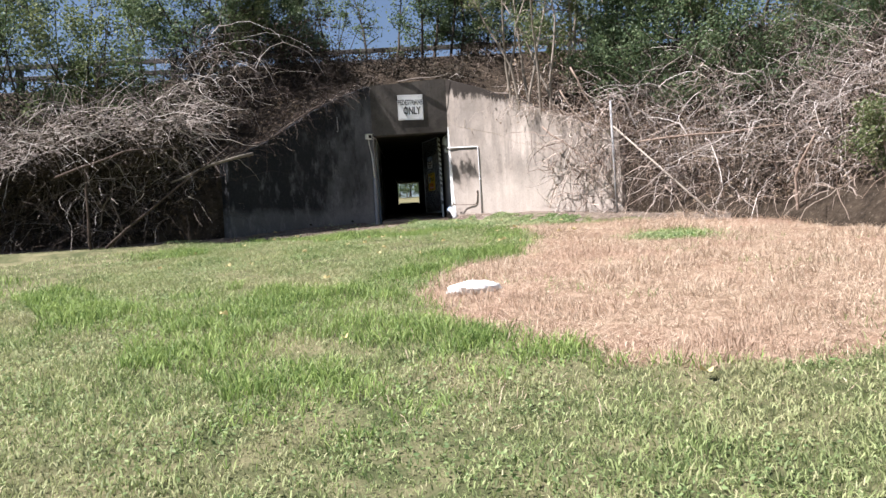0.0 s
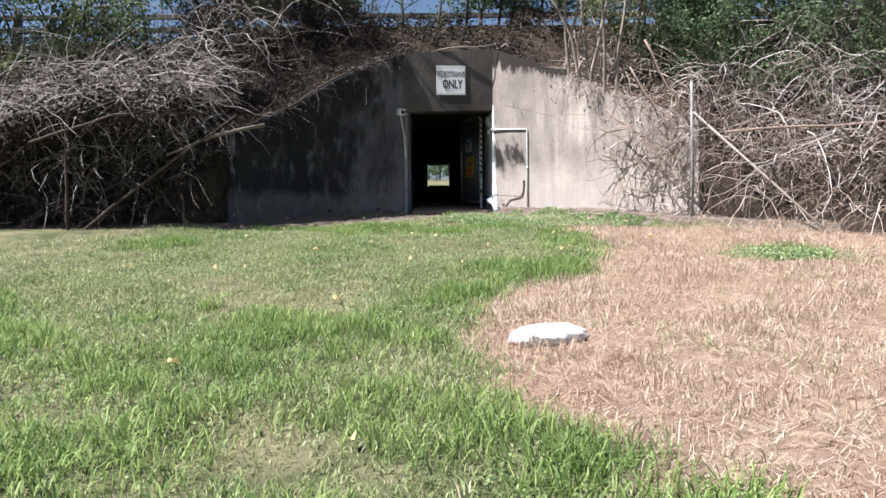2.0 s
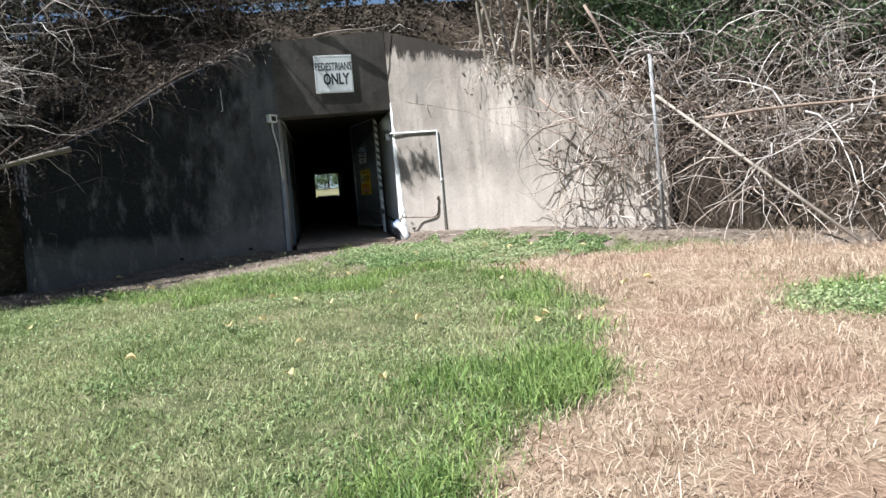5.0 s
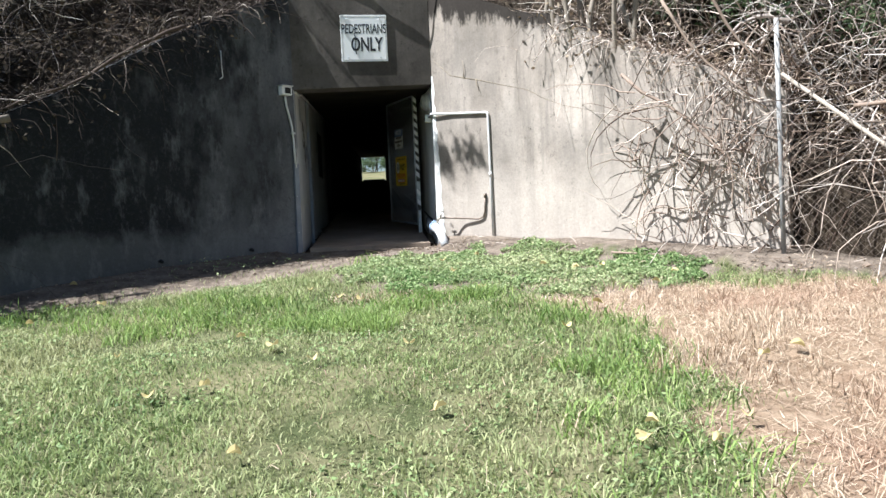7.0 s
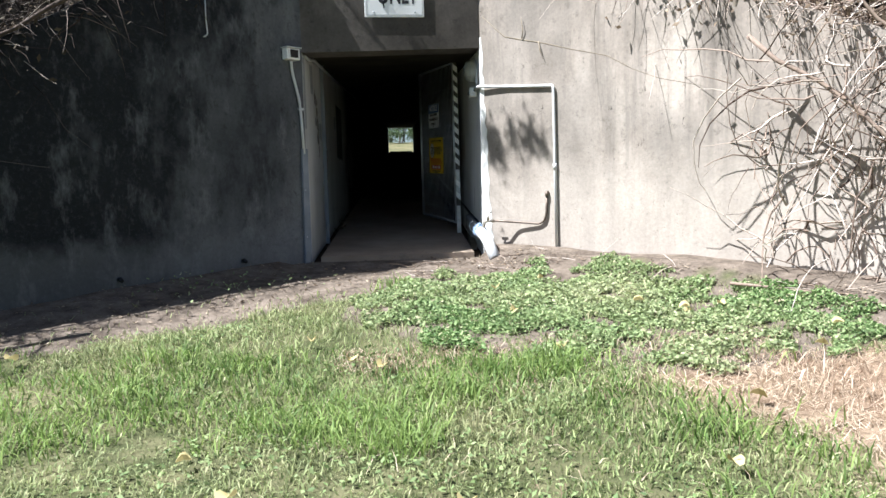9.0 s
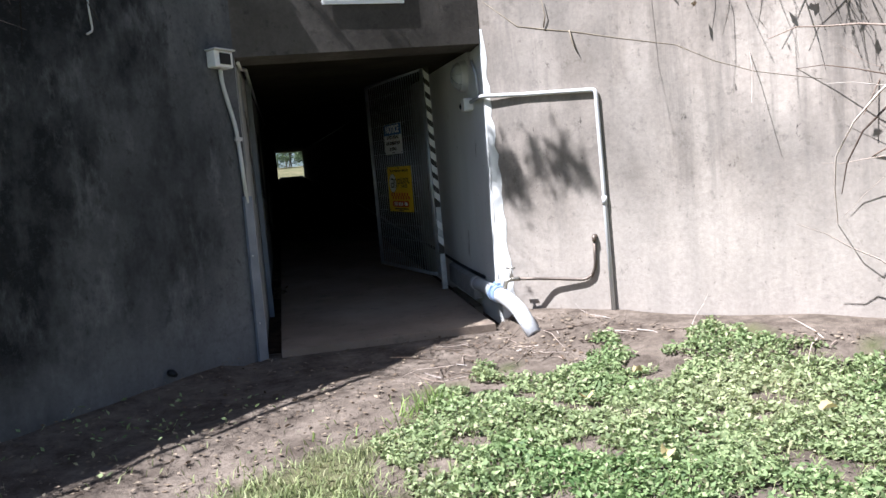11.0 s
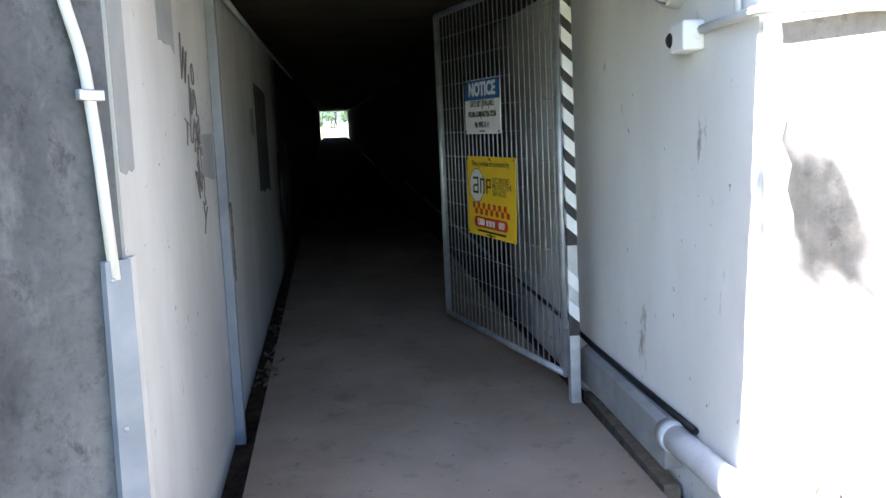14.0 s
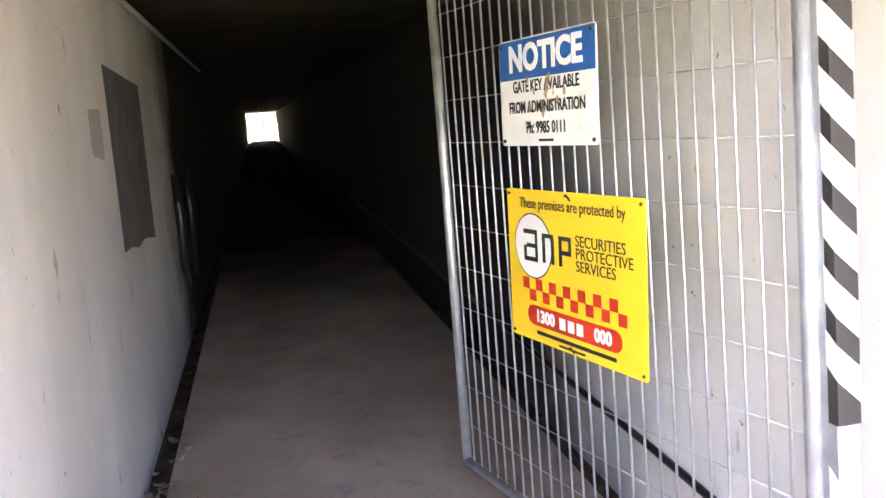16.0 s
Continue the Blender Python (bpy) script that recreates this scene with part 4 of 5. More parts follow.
    strip("text_bar", top, -0.06, -0.215, 0.06, -0.209, M_INK)
    for y in (h / 2 - 0.012, -h / 2 + 0.014):
        bm = bmesh.new()
        tube(bm, [(-0.012, y, 0.001), (0, y + 0.006, 0.006), (0.012, y - 0.01, 0.001)], 0.003, 6)
        part("tie_wire", bm, M_INK, top, "dark twist of tie wire")
    for x in (-1, 1):
        for y in (-1, 1):
            bm = bmesh.new()
            bmesh.ops.create_uvsphere(bm, u_segments=8, v_segments=5, radius=0.005, matrix=pose(x * (w / 2 - 0.014), y * (h / 2 - 0.014), 0.0005))
            part("screw", bm, M_INK, top)


security_sign()


# ---- left tunnel wall ----
def latch_post():
    top = empty("latch_post", (-0.80, 14.3, 1.52), "galvanised gate latch post fixed to the tunnel wall", "gate post")
    bm = bmesh.new()
    box(bm, (0.002, -0.025, 0.0), (0.045, 0.025, 2.1), 0.004)
    part("post", bm, M_GUARD, top)
    bm = bmesh.new()
    box(bm, (0.012, 0.0305, 0.05), (0.03, 0.055, 2.05), 0.003)
    part("stop_strip", bm, M_GUARD, top)
    bm = bmesh.new()
    box(bm, (0.0455, -0.022, 0.75), (0.053, 0.022, 1.1), 0.002)
    strike = part("strike_plate", bm, M_DARKPIPE, top, "rusted strike plate")
    for z in (0.8, 0.87, 0.97, 1.05):
        bm = bmesh.new()
        box(bm, (0.0525, -0.009, z), (0.0555, 0.009, z + 0.02), 0.001)
        part("bolt", bm, M_BLACK, strike)


latch_post()


def wall_marks():
    bm = bmesh.new()
    pts = [(14.5 + 0.055 * math.cos(a), 2.695 + 0.075 * math.copysign(abs(math.sin(a)) ** 0.5, math.sin(a))) for a in np.linspace(0, 2 * math.pi, 17)[:-1]]
    solid(bm, [(-0.799, y, z) for y, z in pts], Vector((0.008, 0, 0)))
    tagged(part("wall_plate", bm, M_WHITE), "white blank cover plate on the tunnel wall", "cover plate")
    for y0, y1, z0, z1 in ((12.7, 12.84, 2.75, 3.42), (13.93, 14.24, 2.74, 2.9), (13.27, 13.52, 3.16, 3.45), (15.98, 16.2, 3.0, 3.17), (16.38, 17.3, 2.6, 3.38)):
        bm = bmesh.new()
        rng = random.Random(int(y0 * 100))
        edge = [(y0 + (y1 - y0) * t, z0 + rng.uniform(-0.03, 0.03) * (y1 - y0) * 2) for t in (0, 0.2, 0.4, 0.6, 0.8, 1)] + [(y1 + rng.uniform(-0.01, 0.01), z1 + 0.02), (y0 + rng.uniform(-0.01, 0.01), z1)]
        solid(bm, [(-0.7995, y, z) for y, z in edge], Vector((0.002, 0, 0)))
        tagged(part("paint_patch", bm, M_PATCH if y0 < 16 else M_PATCH_D), "grey touch-up paint patch on the tunnel wall", "paint patch", "grey paint patches")
    arc = lambda cx, cy, rx, ry, a0, a1: [(cx + rx * math.cos(radians(a)), cy + ry * math.sin(radians(a))) for a in np.linspace(a0, a1, 11)]
    glyphs = [[(-1, 1.3), (-0.7, -0.9), (-0.2, 0.9), (0.2, -0.8), (0.6, 1.0)], arc(0, 0, 0.55, 0.85, 80, 430), arc(0, 0.2, 0.5, 0.9, 200, -60) + arc(0.5, -0.9, 0.3, 0.3, 120, -150),
              [(-0.7, 1.1), (-0.3, -1.0), (-0.1, 0.6), (0.3, -0.9)] + arc(0.6, 0.1, 0.3, 0.5, 240, -60), [(-0.8, 0.9)] + arc(-0.3, -0.5, 0.4, 0.5, 180, 380) + arc(0.5, -0.2, 0.35, 0.9, 180, 20),
              [(-0.7, 0.8), (0, -0.1), (0.7, 0.9), (0.05, 0.0), (-0.2, -1.1)], [(-0.9, 0.6), (0.8, 0.75), (0, 0.7), (0.1, -1.0)]]
    for y0, z0, g, s, tip in ((13.673, 3.128, 0, 0.072, -14), (13.834, 3.119, 1, 0.047, 0), (13.766, 3.025, 3, 0.064, -20), (13.843, 2.999, 2, 0.06, 15), (13.766, 2.913, 4, 0.068, -25), (13.86, 2.904, 3, 0.06, 20), (13.639, 2.896, 6, 0.051, -18), (13.8, 2.818, 2, 0.064, -30), (13.877, 2.801, 4, 0.064, 12), (13.826, 2.715, 0, 0.055, 25), (13.902, 2.689, 2, 0.051, -10), (13.902, 2.578, 5, 0.064, -20)):
        bm = bmesh.new()
        ca, sa = math.cos(radians(tip)), math.sin(radians(tip))
        tube(bm, [(-0.7965, y0 + s * (p * ca - q * sa), z0 + s * (p * sa + q * ca)) for p, q in glyphs[g]], 0.0026, 5)
        tagged(part("graffiti_stroke", bm, M_GRAFFITI), "thin grey graffiti scribble on the white wall", "graffiti", "graffiti scribbles")
    bm = bmesh.new()
    tube(bm, [(-0.785, 18.35, 2.95), (-0.77, 18.36, 2.7), (-0.78, 18.37, 2.35), (-0.76, 18.4, 2.22)], [0.02, 0.035, 0.03, 0.008], 8)
    tagged(part("hanging_hose", bm, M_BLACK), "dark hose hanging on the tunnel wall", "hose", "hoses on the wall")
    bm = bmesh.new()
    tube(bm, [(-0.785, 19.1, 3.1), (-0.77, 19.1, 2.7), (-0.78, 19.12, 2.2)], [0.03, 0.04, 0.015], 8)
    tagged(part("hanging_hose", bm, M_BLACK), "dark hose hanging on the tunnel wall", "hose", "hoses on the wall")
    bm = bmesh.new()
    tube(bm, bend([(-0.78, 12.75, 3.44), (-0.78, 13.1, 3.46), (-0.75, 13.2, 3.48), (-0.77, 16.5, 3.71), (-0.77, 22, 4.08)], 0.05), 0.014, 6)
    tagged(part("ceiling_conduit", bm, M_PVC), "thin conduit run along the top of the tunnel wall", "conduit")


wall_marks()


def tunnel_litter():
    rng = random.Random(5)
    for i in range(26):
        y = rng.uniform(13, 18.5)
        x = rng.choice([rng.uniform(-0.78, -0.65), rng.uniform(-0.6, 0.6), rng.uniform(0.55, 0.72)])
        bm = bmesh.new()
        r = rng.uniform(0.012, 0.03)
        vs = [bm.verts.new((r * math.cos(a) * rng.uniform(0.6, 1.2), 0.6 * r * math.sin(a), 0.006 + rng.uniform(0, 0.008))) for a in np.linspace(0, 2 * math.pi, 7)[:-1]]
        bm.faces.new(vs)
        gutter = x < -0.69 or x > 0.68
        ob = part("dead_leaf", bm, M_LITTER)
        ob.matrix_world = pose(x, y, float(floor_z(y)) - (0.085 if gutter else 0.002), 0, 0, rng.uniform(0, 360))
        tagged(ob, "small dark dead leaf on the tunnel path", "leaf", "leaves on the path")


def gutter_leaves():
    rng = random.Random(15)
    for i in range(46):
        y = rng.choice([rng.gauss(15.0, 0.1), rng.gauss(16.1, 0.15), rng.uniform(14.6, 17)])
        x = rng.gauss(-0.72, 0.035)
        bm = bmesh.new()
        r = rng.uniform(0.015, 0.04)
        vs = [bm.verts.new((r * math.cos(a), 0.5 * r * math.sin(a), 0.012 * math.cos(2 * a) * rng.uniform(0, 1))) for a in np.linspace(0, 2 * math.pi, 8)[:-1]]
        mid = bm.verts.new((0, 0, 0.004))
        for a, b in zip(vs, vs[1:] + vs[:1]):
            bm.faces.new((mid, a, b))
        ob = part("dead_leaf", bm, M_LITTER)
        drop = 0.0 if x > -0.69 else 0.075 - 0.05 * rng.random()
        ob.matrix_world = pose(max(x, -0.77), y, float(floor_z(y)) + 0.012 - drop, rng.uniform(-35, 35), rng.uniform(-35, 35), rng.uniform(0, 360))
        tagged(ob, "curled brown dead leaf in the silted gutter", "leaf", "leaves in the gutter")


gutter_leaves()
tunnel_litter()


# ---- above: road and rail ----
def guard_rail():
    top = empty("guard_rail", (0, 16.2, 5.7), "two-rail dark timber road barrier above the portal", "barrier")
    for z in (0.31, 0.62):
        bm = bmesh.new()
        box(bm, (-13, -0.04, z - 0.06), (13, 0.04, z + 0.06), 0.01)
        part("rail", bm, M_RAIL, top)
    for i in range(13):
        bm = bmesh.new()
        box(bm, (-12.4 + 2.05 * i, 0.045, -0.3), (-12.24 + 2.05 * i, 0.2, 0.75), 0.012)
        part("post", bm, M_RAIL, top)


guard_rail()


# ---- fence at the right wing ----
def fence():
    top = empty("chainlink_fence", (0, 0, 0), "rusty chain-link fence with a leaning steel brace", "fence")
    bm = bmesh.new()
    tube(bm, [(3.97, 9.95, 1.0), (3.955, 9.93, 3.5)], 0.022, 10)
    part("post", bm, M_CASING, top)
    bm = bmesh.new()
    tube(bm, [(3.98, 9.9, 2.98), (5.14, 7.6, 0.9)], 0.018, 10)
    part("brace", bm, M_BARK, top, "grey leaning brace pole")
    bm = bmesh.new()
    a, b = Vector((3.99, 9.95, 1.15)), Vector((6.3, 7.9, 1.0))
    d, hgt, step = (b - a), 1.35, 0.075
    n = int(d.length / step)
    for i in range(-int(hgt / step), n):
        for sgn in (1, -1):
            t0, t1 = i * step, i * step + hgt
            z0, z1 = (0, hgt) if sgn > 0 else (hgt, 0)
            if t0 < 0:
                z0, t0 = z0 + (z1 - z0) * (-t0) / (t1 - t0), 0
            if t1 > d.length:
                f = (d.length - t0) / (t1 - t0)
                z1, t1 = z0 + (z1 - z0) * f, d.length
            if t1 - t0 > 0.02:
                u = d.normalized()
                tube(bm, [a + u * t0 + Vector((0, 0, z0)), a + u * t1 + Vector((0, 0, z1))], 0.0023, 4, False)
    part("netting", bm, M_DARKPIPE, top, "rusty chain-link netting")
    bm = bmesh.new()
    tube(bm, [a + Vector((0, 0, 1.36)), (a + b) / 2 + Vector((0, 0, 1.32)), b + Vector((0, 0, 1.35))], 0.006, 6)
    part("top_wire", bm, M_DARKPIPE, top)


fence()


def slab_stone():
    bm = bmesh.new()
    bmesh.ops.create_icosphere(bm, subdivisions=4, radius=1)
    for v in bm.verts:
        n = 1 + 0.12 * noise.noise(v.co * 2.2) + 0.05 * noise.noise(v.co * 6)
        v.co = Vector((v.co.x * 0.275 * n, v.co.y * 0.165 * n, v.co.z * 0.08 * n))
    for f in bm.faces:
        f.smooth = True
    ob = part("pale_rock", bm, M_STONE)
    ob.matrix_world = pose(0.47, 2.05, float(gheight(np.array(0.47), np.array(2.05))) + 0.02, 0, 0, 26)
    tagged(ob, "flat whitewashed rock lying in the straw", "rock")
    bm = bmesh.new()
    tube(bm, [(0.41, 1.97, 0.43), (0.49, 2.05, 0.452), (0.59, 2.1, 0.432)], 0.006, 5)
    tagged(part("twig", bm, M_BARK_D), "dark curved twig resting on the rock", "twig")


slab_stone()


# ---- plants: many small pieces in one mesh each ----
def unit(v):
    return v / np.maximum(np.linalg.norm(v, axis=-1, keepdims=True), 1e-9)


def canes(rng, roots, ways, lengths, radii, segs=6, droop=0.25, wander=0.25, sides=3):
    """Bent tapering stems: vertices, triangles and the stems' joints."""
    n = len(roots)
    pts = [roots]
    d = unit(ways)
    for _ in range(segs):
        d = unit(d + rng.normal(0, wander, (n, 3)) + np.array([0, 0, -droop]))
        pts.append(pts[-1] + d * (lengths / segs)[:, None])
    pts = np.stack(pts, 1)
    dirs = unit(np.gradient(pts, axis=1))
    ref = unit(rng.normal(size=(n, 1, 3)))
    a = unit(np.cross(dirs, ref))
    b = np.cross(dirs, a)
    taper = np.linspace(1, 0.25, segs + 1)[None, :, None, None] * radii[:, None, None, None]
    ang = np.arange(sides) * 2 * math.pi / sides
    ring = pts[:, :, None, :] + taper * (a[:, :, None, :] * np.cos(ang)[None, None, :, None] + b[:, :, None, :] * np.sin(ang)[None, None, :, None])
    idx = np.arange(n * (segs + 1) * sides).reshape(n, segs + 1, sides)
    p, q = idx[:, :-1, :], np.roll(idx, -1, 2)[:, :-1, :]
    r, s = np.roll(idx, -1, 2)[:, 1:, :], idx[:, 1:, :]
    tris = np.concatenate([np.stack([p, q, r], -1).reshape(-1, 3), np.stack([p, r, s], -1).reshape(-1, 3)])
    return ring.reshape(-1, 3), tris, pts


def leaves(rng, at, size, flat=0.0):
    """Pointed folded leaves, one at each place."""
    n = len(at)
    u = unit(rng.normal(size=(n, 3)) * np.array([1, 1, 1 - flat]))
    w = unit(np.cross(u, unit(rng.normal(size=(n, 3)) * np.array([1 - flat, 1 - flat, 1]))))
    nrm = np.cross(u, w)
    s = size * rng.uniform(0.6, 1.3, n)[:, None]
    v = np.stack([at - u * s * 0.5, at + w * s * 0.26 + nrm * s * 0.08, at + u * s * 0.5, at - w * s * 0.26 + nrm * s * 0.08], 1)
    i = np.arange(n)[:, None] * 4
    return v.reshape(-1, 3), np.concatenate([i + np.array([0, 1, 2]), i + np.array([0, 2, 3])])


def blades(rng, x, y, z, height, width, lean):
    """Grass blades of three triangles."""
    n = len(x)
    a = rng.uniform(0, 2 * math.pi, n)
    t = rng.uniform(0, 2 * math.pi, n)
    base = np.stack([x, y, z], 1)
    side = np.stack([np.cos(a), np.sin(a), np.zeros(n)], 1) * width[:, None] / 2
    out = np.stack([np.cos(t), np.sin(t), np.zeros(n)], 1) * (lean * height)[:, None]
    up = np.array([0, 0, 1.0]) * height[:, None]
    mid = base + up * 0.6 + out * 0.35
    tip = base + up * (1 - 0.25 * lean)[:, None] + out
    v = np.stack([base - side, base + side, mid - side * 0.75, mid + side * 0.75, tip], 1)
    i = np.arange(n)[:, None] * 5
    return v.reshape(-1, 3), np.concatenate([i + np.array(f) for f in ([0, 1, 3], [0, 3, 2], [2, 3, 4])])


def stuff(name, verts, tris, material, label, category):
    return tagged(raw(name, verts, tris, material), label, category, kind="stuff")


def grow_lawn():
    rng = np.random.default_rng(11)
    n = 520000
    x = np.where(rng.random(n) < 0.74, rng.uniform(-4.2, 4.8, n), rng.uniform(-12, 8, n))
    y = rng.uniform(-2.9, 11.2, n)
    dry, dirt = zones(x + rng.normal(0, 0.09, n), y + rng.normal(0, 0.09, n))
    field = 0.6 * wobble(x, y, 1.1, 5) + 0.5 * wobble(x, y, 2.9, 2) + 0.4 * wobble(x, y, 7.3, 8)
    clov = inside(x, y, CLOVER)
    keep = (dry < 0.5) & (rng.random(n) < np.where(dirt > 0.5, 0.02, np.where(field < -0.6, 0.75, 1.0))) & (rng.random(n) < np.where(clov, 0.3, 1))
    keep &= np.abs(x) + y < 13.2
    keep &= (((x - 0.2) / 1.2) ** 2 + ((y - 9.7) / 0.4) ** 2 > 1 + 0.6 * wobble(x, y, 4.1, 3)) | (rng.random(n) < 0.35)
    x, y, field = x[keep], y[keep], field[keep]
    tuft = wobble(x, y, 3.1, 6) + 0.6 * wobble(x, y, 8.3, 3)
    rich = (((x + 0.6) / 1.7) ** 2 + ((y - 8.9) / 0.7) ** 2 < 1 + 0.5 * tuft) | (((x + 0.9) / 1.4) ** 2 + ((y - 1.3) / 1.6) ** 2 < 1 + 0.5 * tuft)
    edge = zones(x + 0.6, y)[0] + 0.7 * (wobble(x, y, 1.2, 9) > 0.55) + rich
    lush = (edge > 0.5) & (rng.random(len(x)) < np.clip(0.3 + 0.36 * tuft, 0.04, 0.75))
    h = np.clip(0.042 + 0.024 * field + rng.normal(0, 0.013, len(x)), 0.016, 0.2)
    h = np.where(lush, h * 1.5 + 0.035 + 0.035 * np.clip(tuft, 0, 1.2), h)
    z = gheight(x, y) - 0.006
    for pick, name, mat, label in ((~lush, "lawn_grass", M_GRASS, "short green lawn grass with yellowed blades"), (lush, "tall_grass", M_LUSH, "taller lush green grass tufts beside the straw")):
        far = 1 + 0.07 * np.abs(x[pick])
        v, t = blades(rng, x[pick], y[pick], z[pick], h[pick], rng.uniform(0.0042, 0.0095, pick.sum()) * far, rng.uniform(0.2, 1.5, pick.sum()))
        stuff(name, v, t, mat, label, "grass")
    n = 60000
    x, y = rng.uniform(-4.5, 2.6, n), rng.uniform(-2.6, 10.4, n)
    dry, dirt = zones(x, y)
    keep = (dry < 0.5) & (dirt < 0.5) & (0.7 * wobble(x, y, 1.6, 3) + 0.6 * wobble(x, y, 4.3, 7) + rng.normal(0, 0.2, n) > 0.1)
    x, y = x[keep], y[keep]
    at = np.stack([x, y, gheight(x, y) + 0.012 + 0.035 * rng.random(len(x))], 1)
    v, t = leaves(rng, at, 0.028, 0.55)
    stuff("lawn_weeds", v, t, M_WEED, "small broad-leaved weeds matted in the lawn", "weeds")
    # straw
    n = 175000
    x, y = rng.uniform(-0.3, 7.5, n), rng.uniform(-1.5, 9.7, n)
    dry, _ = zones(x + rng.normal(0, 0.07, n), y + rng.normal(0, 0.07, n))
    clump = wobble(x, y, 3.3, 2) + 0.7 * wobble(x, y, 8.1, 5)
    spill = (((x - 1.1) / 1.2) ** 2 + ((y - 9.5) / 0.8) ** 2 < 1) & (rng.random(n) < 0.3) | (((x - 0.2) / 1.2) ** 2 + ((y - 9.7) / 0.4) ** 2 < 1 + 0.5 * clump) & (rng.random(n) < 0.7)
    keep = ((dry > 0.5) & (rng.random(n) < 0.75 + 0.4 * clump)) | spill | (rng.random(n) < 0.03)
    x, y, clump = x[keep], y[keep], clump[keep]
    m = len(x)
    flat = rng.random(m) < 0.72 - 0.25 * clump
    v, t = blades(rng, x, y, gheight(x, y) + 0.002, np.where(flat, rng.uniform(0.02, 0.05, m), rng.uniform(0.04, 0.11, m) * (1 + 0.3 * clump)), rng.uniform(0.003, 0.007, m), np.where(flat, rng.uniform(2, 6, m), rng.uniform(0.3, 1.2, m)))
    stuff("straw", v, t, M_STRAW, "dead straw-coloured grass lying flat", "straw")
    m = 9000
    x, y = rng.uniform(0.2, 6.5, m), rng.uniform(-0.5, 9.3, m)
    keep = (zones(x, y)[0] > 0.5) & (wobble(x, y, 2.2, 8) + 0.6 * wobble(x, y, 6.3, 1) > 0.7)
    x, y = x[keep], y[keep]
    v, t = blades(rng, x, y, gheight(x, y), rng.uniform(0.03, 0.09, len(x)), rng.uniform(0.005, 0.009, len(x)), rng.uniform(0.3, 1.2, len(x)))
    stuff("green_sprigs", v, t, M_GRASS, "thin green sprigs growing through the straw", "grass")
    # clover and small weeds
    n = 120000
    x, y = rng.uniform(-0.6, 3.6, n), rng.uniform(8.8, 12.0, n)
    jx, jy = x + 0.15 * wobble(x, y, 6), y + 0.15 * wobble(y, x, 6, 2)
    thick = wobble(x, y, 7.5, 3) + 0.6 * wobble(x, y, 17, 1)
    keep = inside(jx, jy, CLOVER) & (thick > np.where(y > 11.35, 0.15, np.where(y < 9.9, 0.0, -0.6)))
    x, y, thick = x[keep], y[keep], thick[keep]
    px, py = rng.normal(3.6, 0.3, 2500), rng.normal(5.71, 0.25, 2500)
    qx, qy = rng.normal(-1.45, 0.4, 120), rng.normal(11.45, 0.22, 120)
    x, y = np.concatenate([x, px, qx]), np.concatenate([y, py, qy])
    lift = np.concatenate([np.clip(thick, 0, 2) * 0.05, np.full(2620, 0.03)])
    at = np.stack([x, y, gheight(x, y) + 0.012 + lift * rng.random(len(x)) + 0.03 * rng.random(len(x)) ** 2], 1)
    v, t = leaves(rng, at, 0.034, 0.4)
    stuff("clover", v, t, M_CLOVER, "low green clover and weeds before the portal", "weeds")
    # litter on bare soil
    n = 30000
    x, y = rng.uniform(-6, 6.5, n), rng.uniform(8.6, 12.6, n)
    _, dirt = zones(x, y)
    right = np.clip((x + 0.3) / 1.5, 0.3, 1)
    keep = (dirt > 0.5) & (np.abs(x) + y < 13.5) & (rng.random(n) < right)
    x, y = x[keep], y[keep]
    at = np.stack([x, y, gheight(x, y) + 0.008 + 0.01 * rng.random(len(x))], 1)
    v, t = leaves(rng, at, 0.032, 0.85)
    stuff("leaf_litter", v, t, M_LITTER, "brown dead leaves and bark chips on soil", "leaf litter")
    m = 1500
    x, y = rng.uniform(0.2, 5.8, m), rng.uniform(8.0, 12.3, m)
    _, dirt = zones(x, y)
    keep = (dirt > 0.5) & (np.abs(x) + y < 13.5)
    x, y = x[keep], y[keep]
    r = np.stack([x, y, gheight(x, y) + 0.012], 1)
    w = rng.normal(size=(len(x), 3)) * np.array([1, 1, 0.06])
    v, t, _ = canes(rng, r, w, rng.uniform(0.08, 0.4, len(x)), rng.uniform(0.002, 0.006, len(x)), 3, 0.0, 0.12)
    stuff("fallen_twigs", v, t, M_TWIG_R, "pale fallen twigs scattered on the soil", "twigs")


grow_lawn()


def fallen_leaves():
    rng = random.Random(21)
    spots = [(0.98, 9.4), (-0.46, 9.75), (-0.25, 7.3), (1.2, 11.2), (-1.6, 6.1), (0.4, 6.4), (-1.0, 3.2), (-1.7, 1.5), (1.5, -0.9), (-0.6, 0.4), (2.0, 10.1), (1.75, 10.4), (0.85, 10.2), (2.8, 9.7)]
    spots += [(rng.uniform(-3.5, 2.5), rng.uniform(4.5, 11)) for _ in range(34)]
    for i, (x, y) in enumerate(spots):
        s = rng.uniform(0.022, 0.042)
        bm = bmesh.new()
        rim = [bm.verts.new((s * 1.15 * math.cos(a), s * 0.75 * math.sin(a) * (1.2 - 0.3 * math.cos(a)), 0.018 * math.sin(2 * a + i) + 0.012)) for a in np.linspace(0, 2 * math.pi, 11)[:-1]]
        mid = bm.verts.new((0, 0, 0.0))
        for a, b in zip(rim, rim[1:] + rim[:1]):
            bm.faces.new((mid, a, b))
        ob = part("fallen_leaf", bm, M_FALLEN)
        lift = 0.02 if zones(np.array([x]), np.array([y]))[1][0] > 0.5 else 0.055
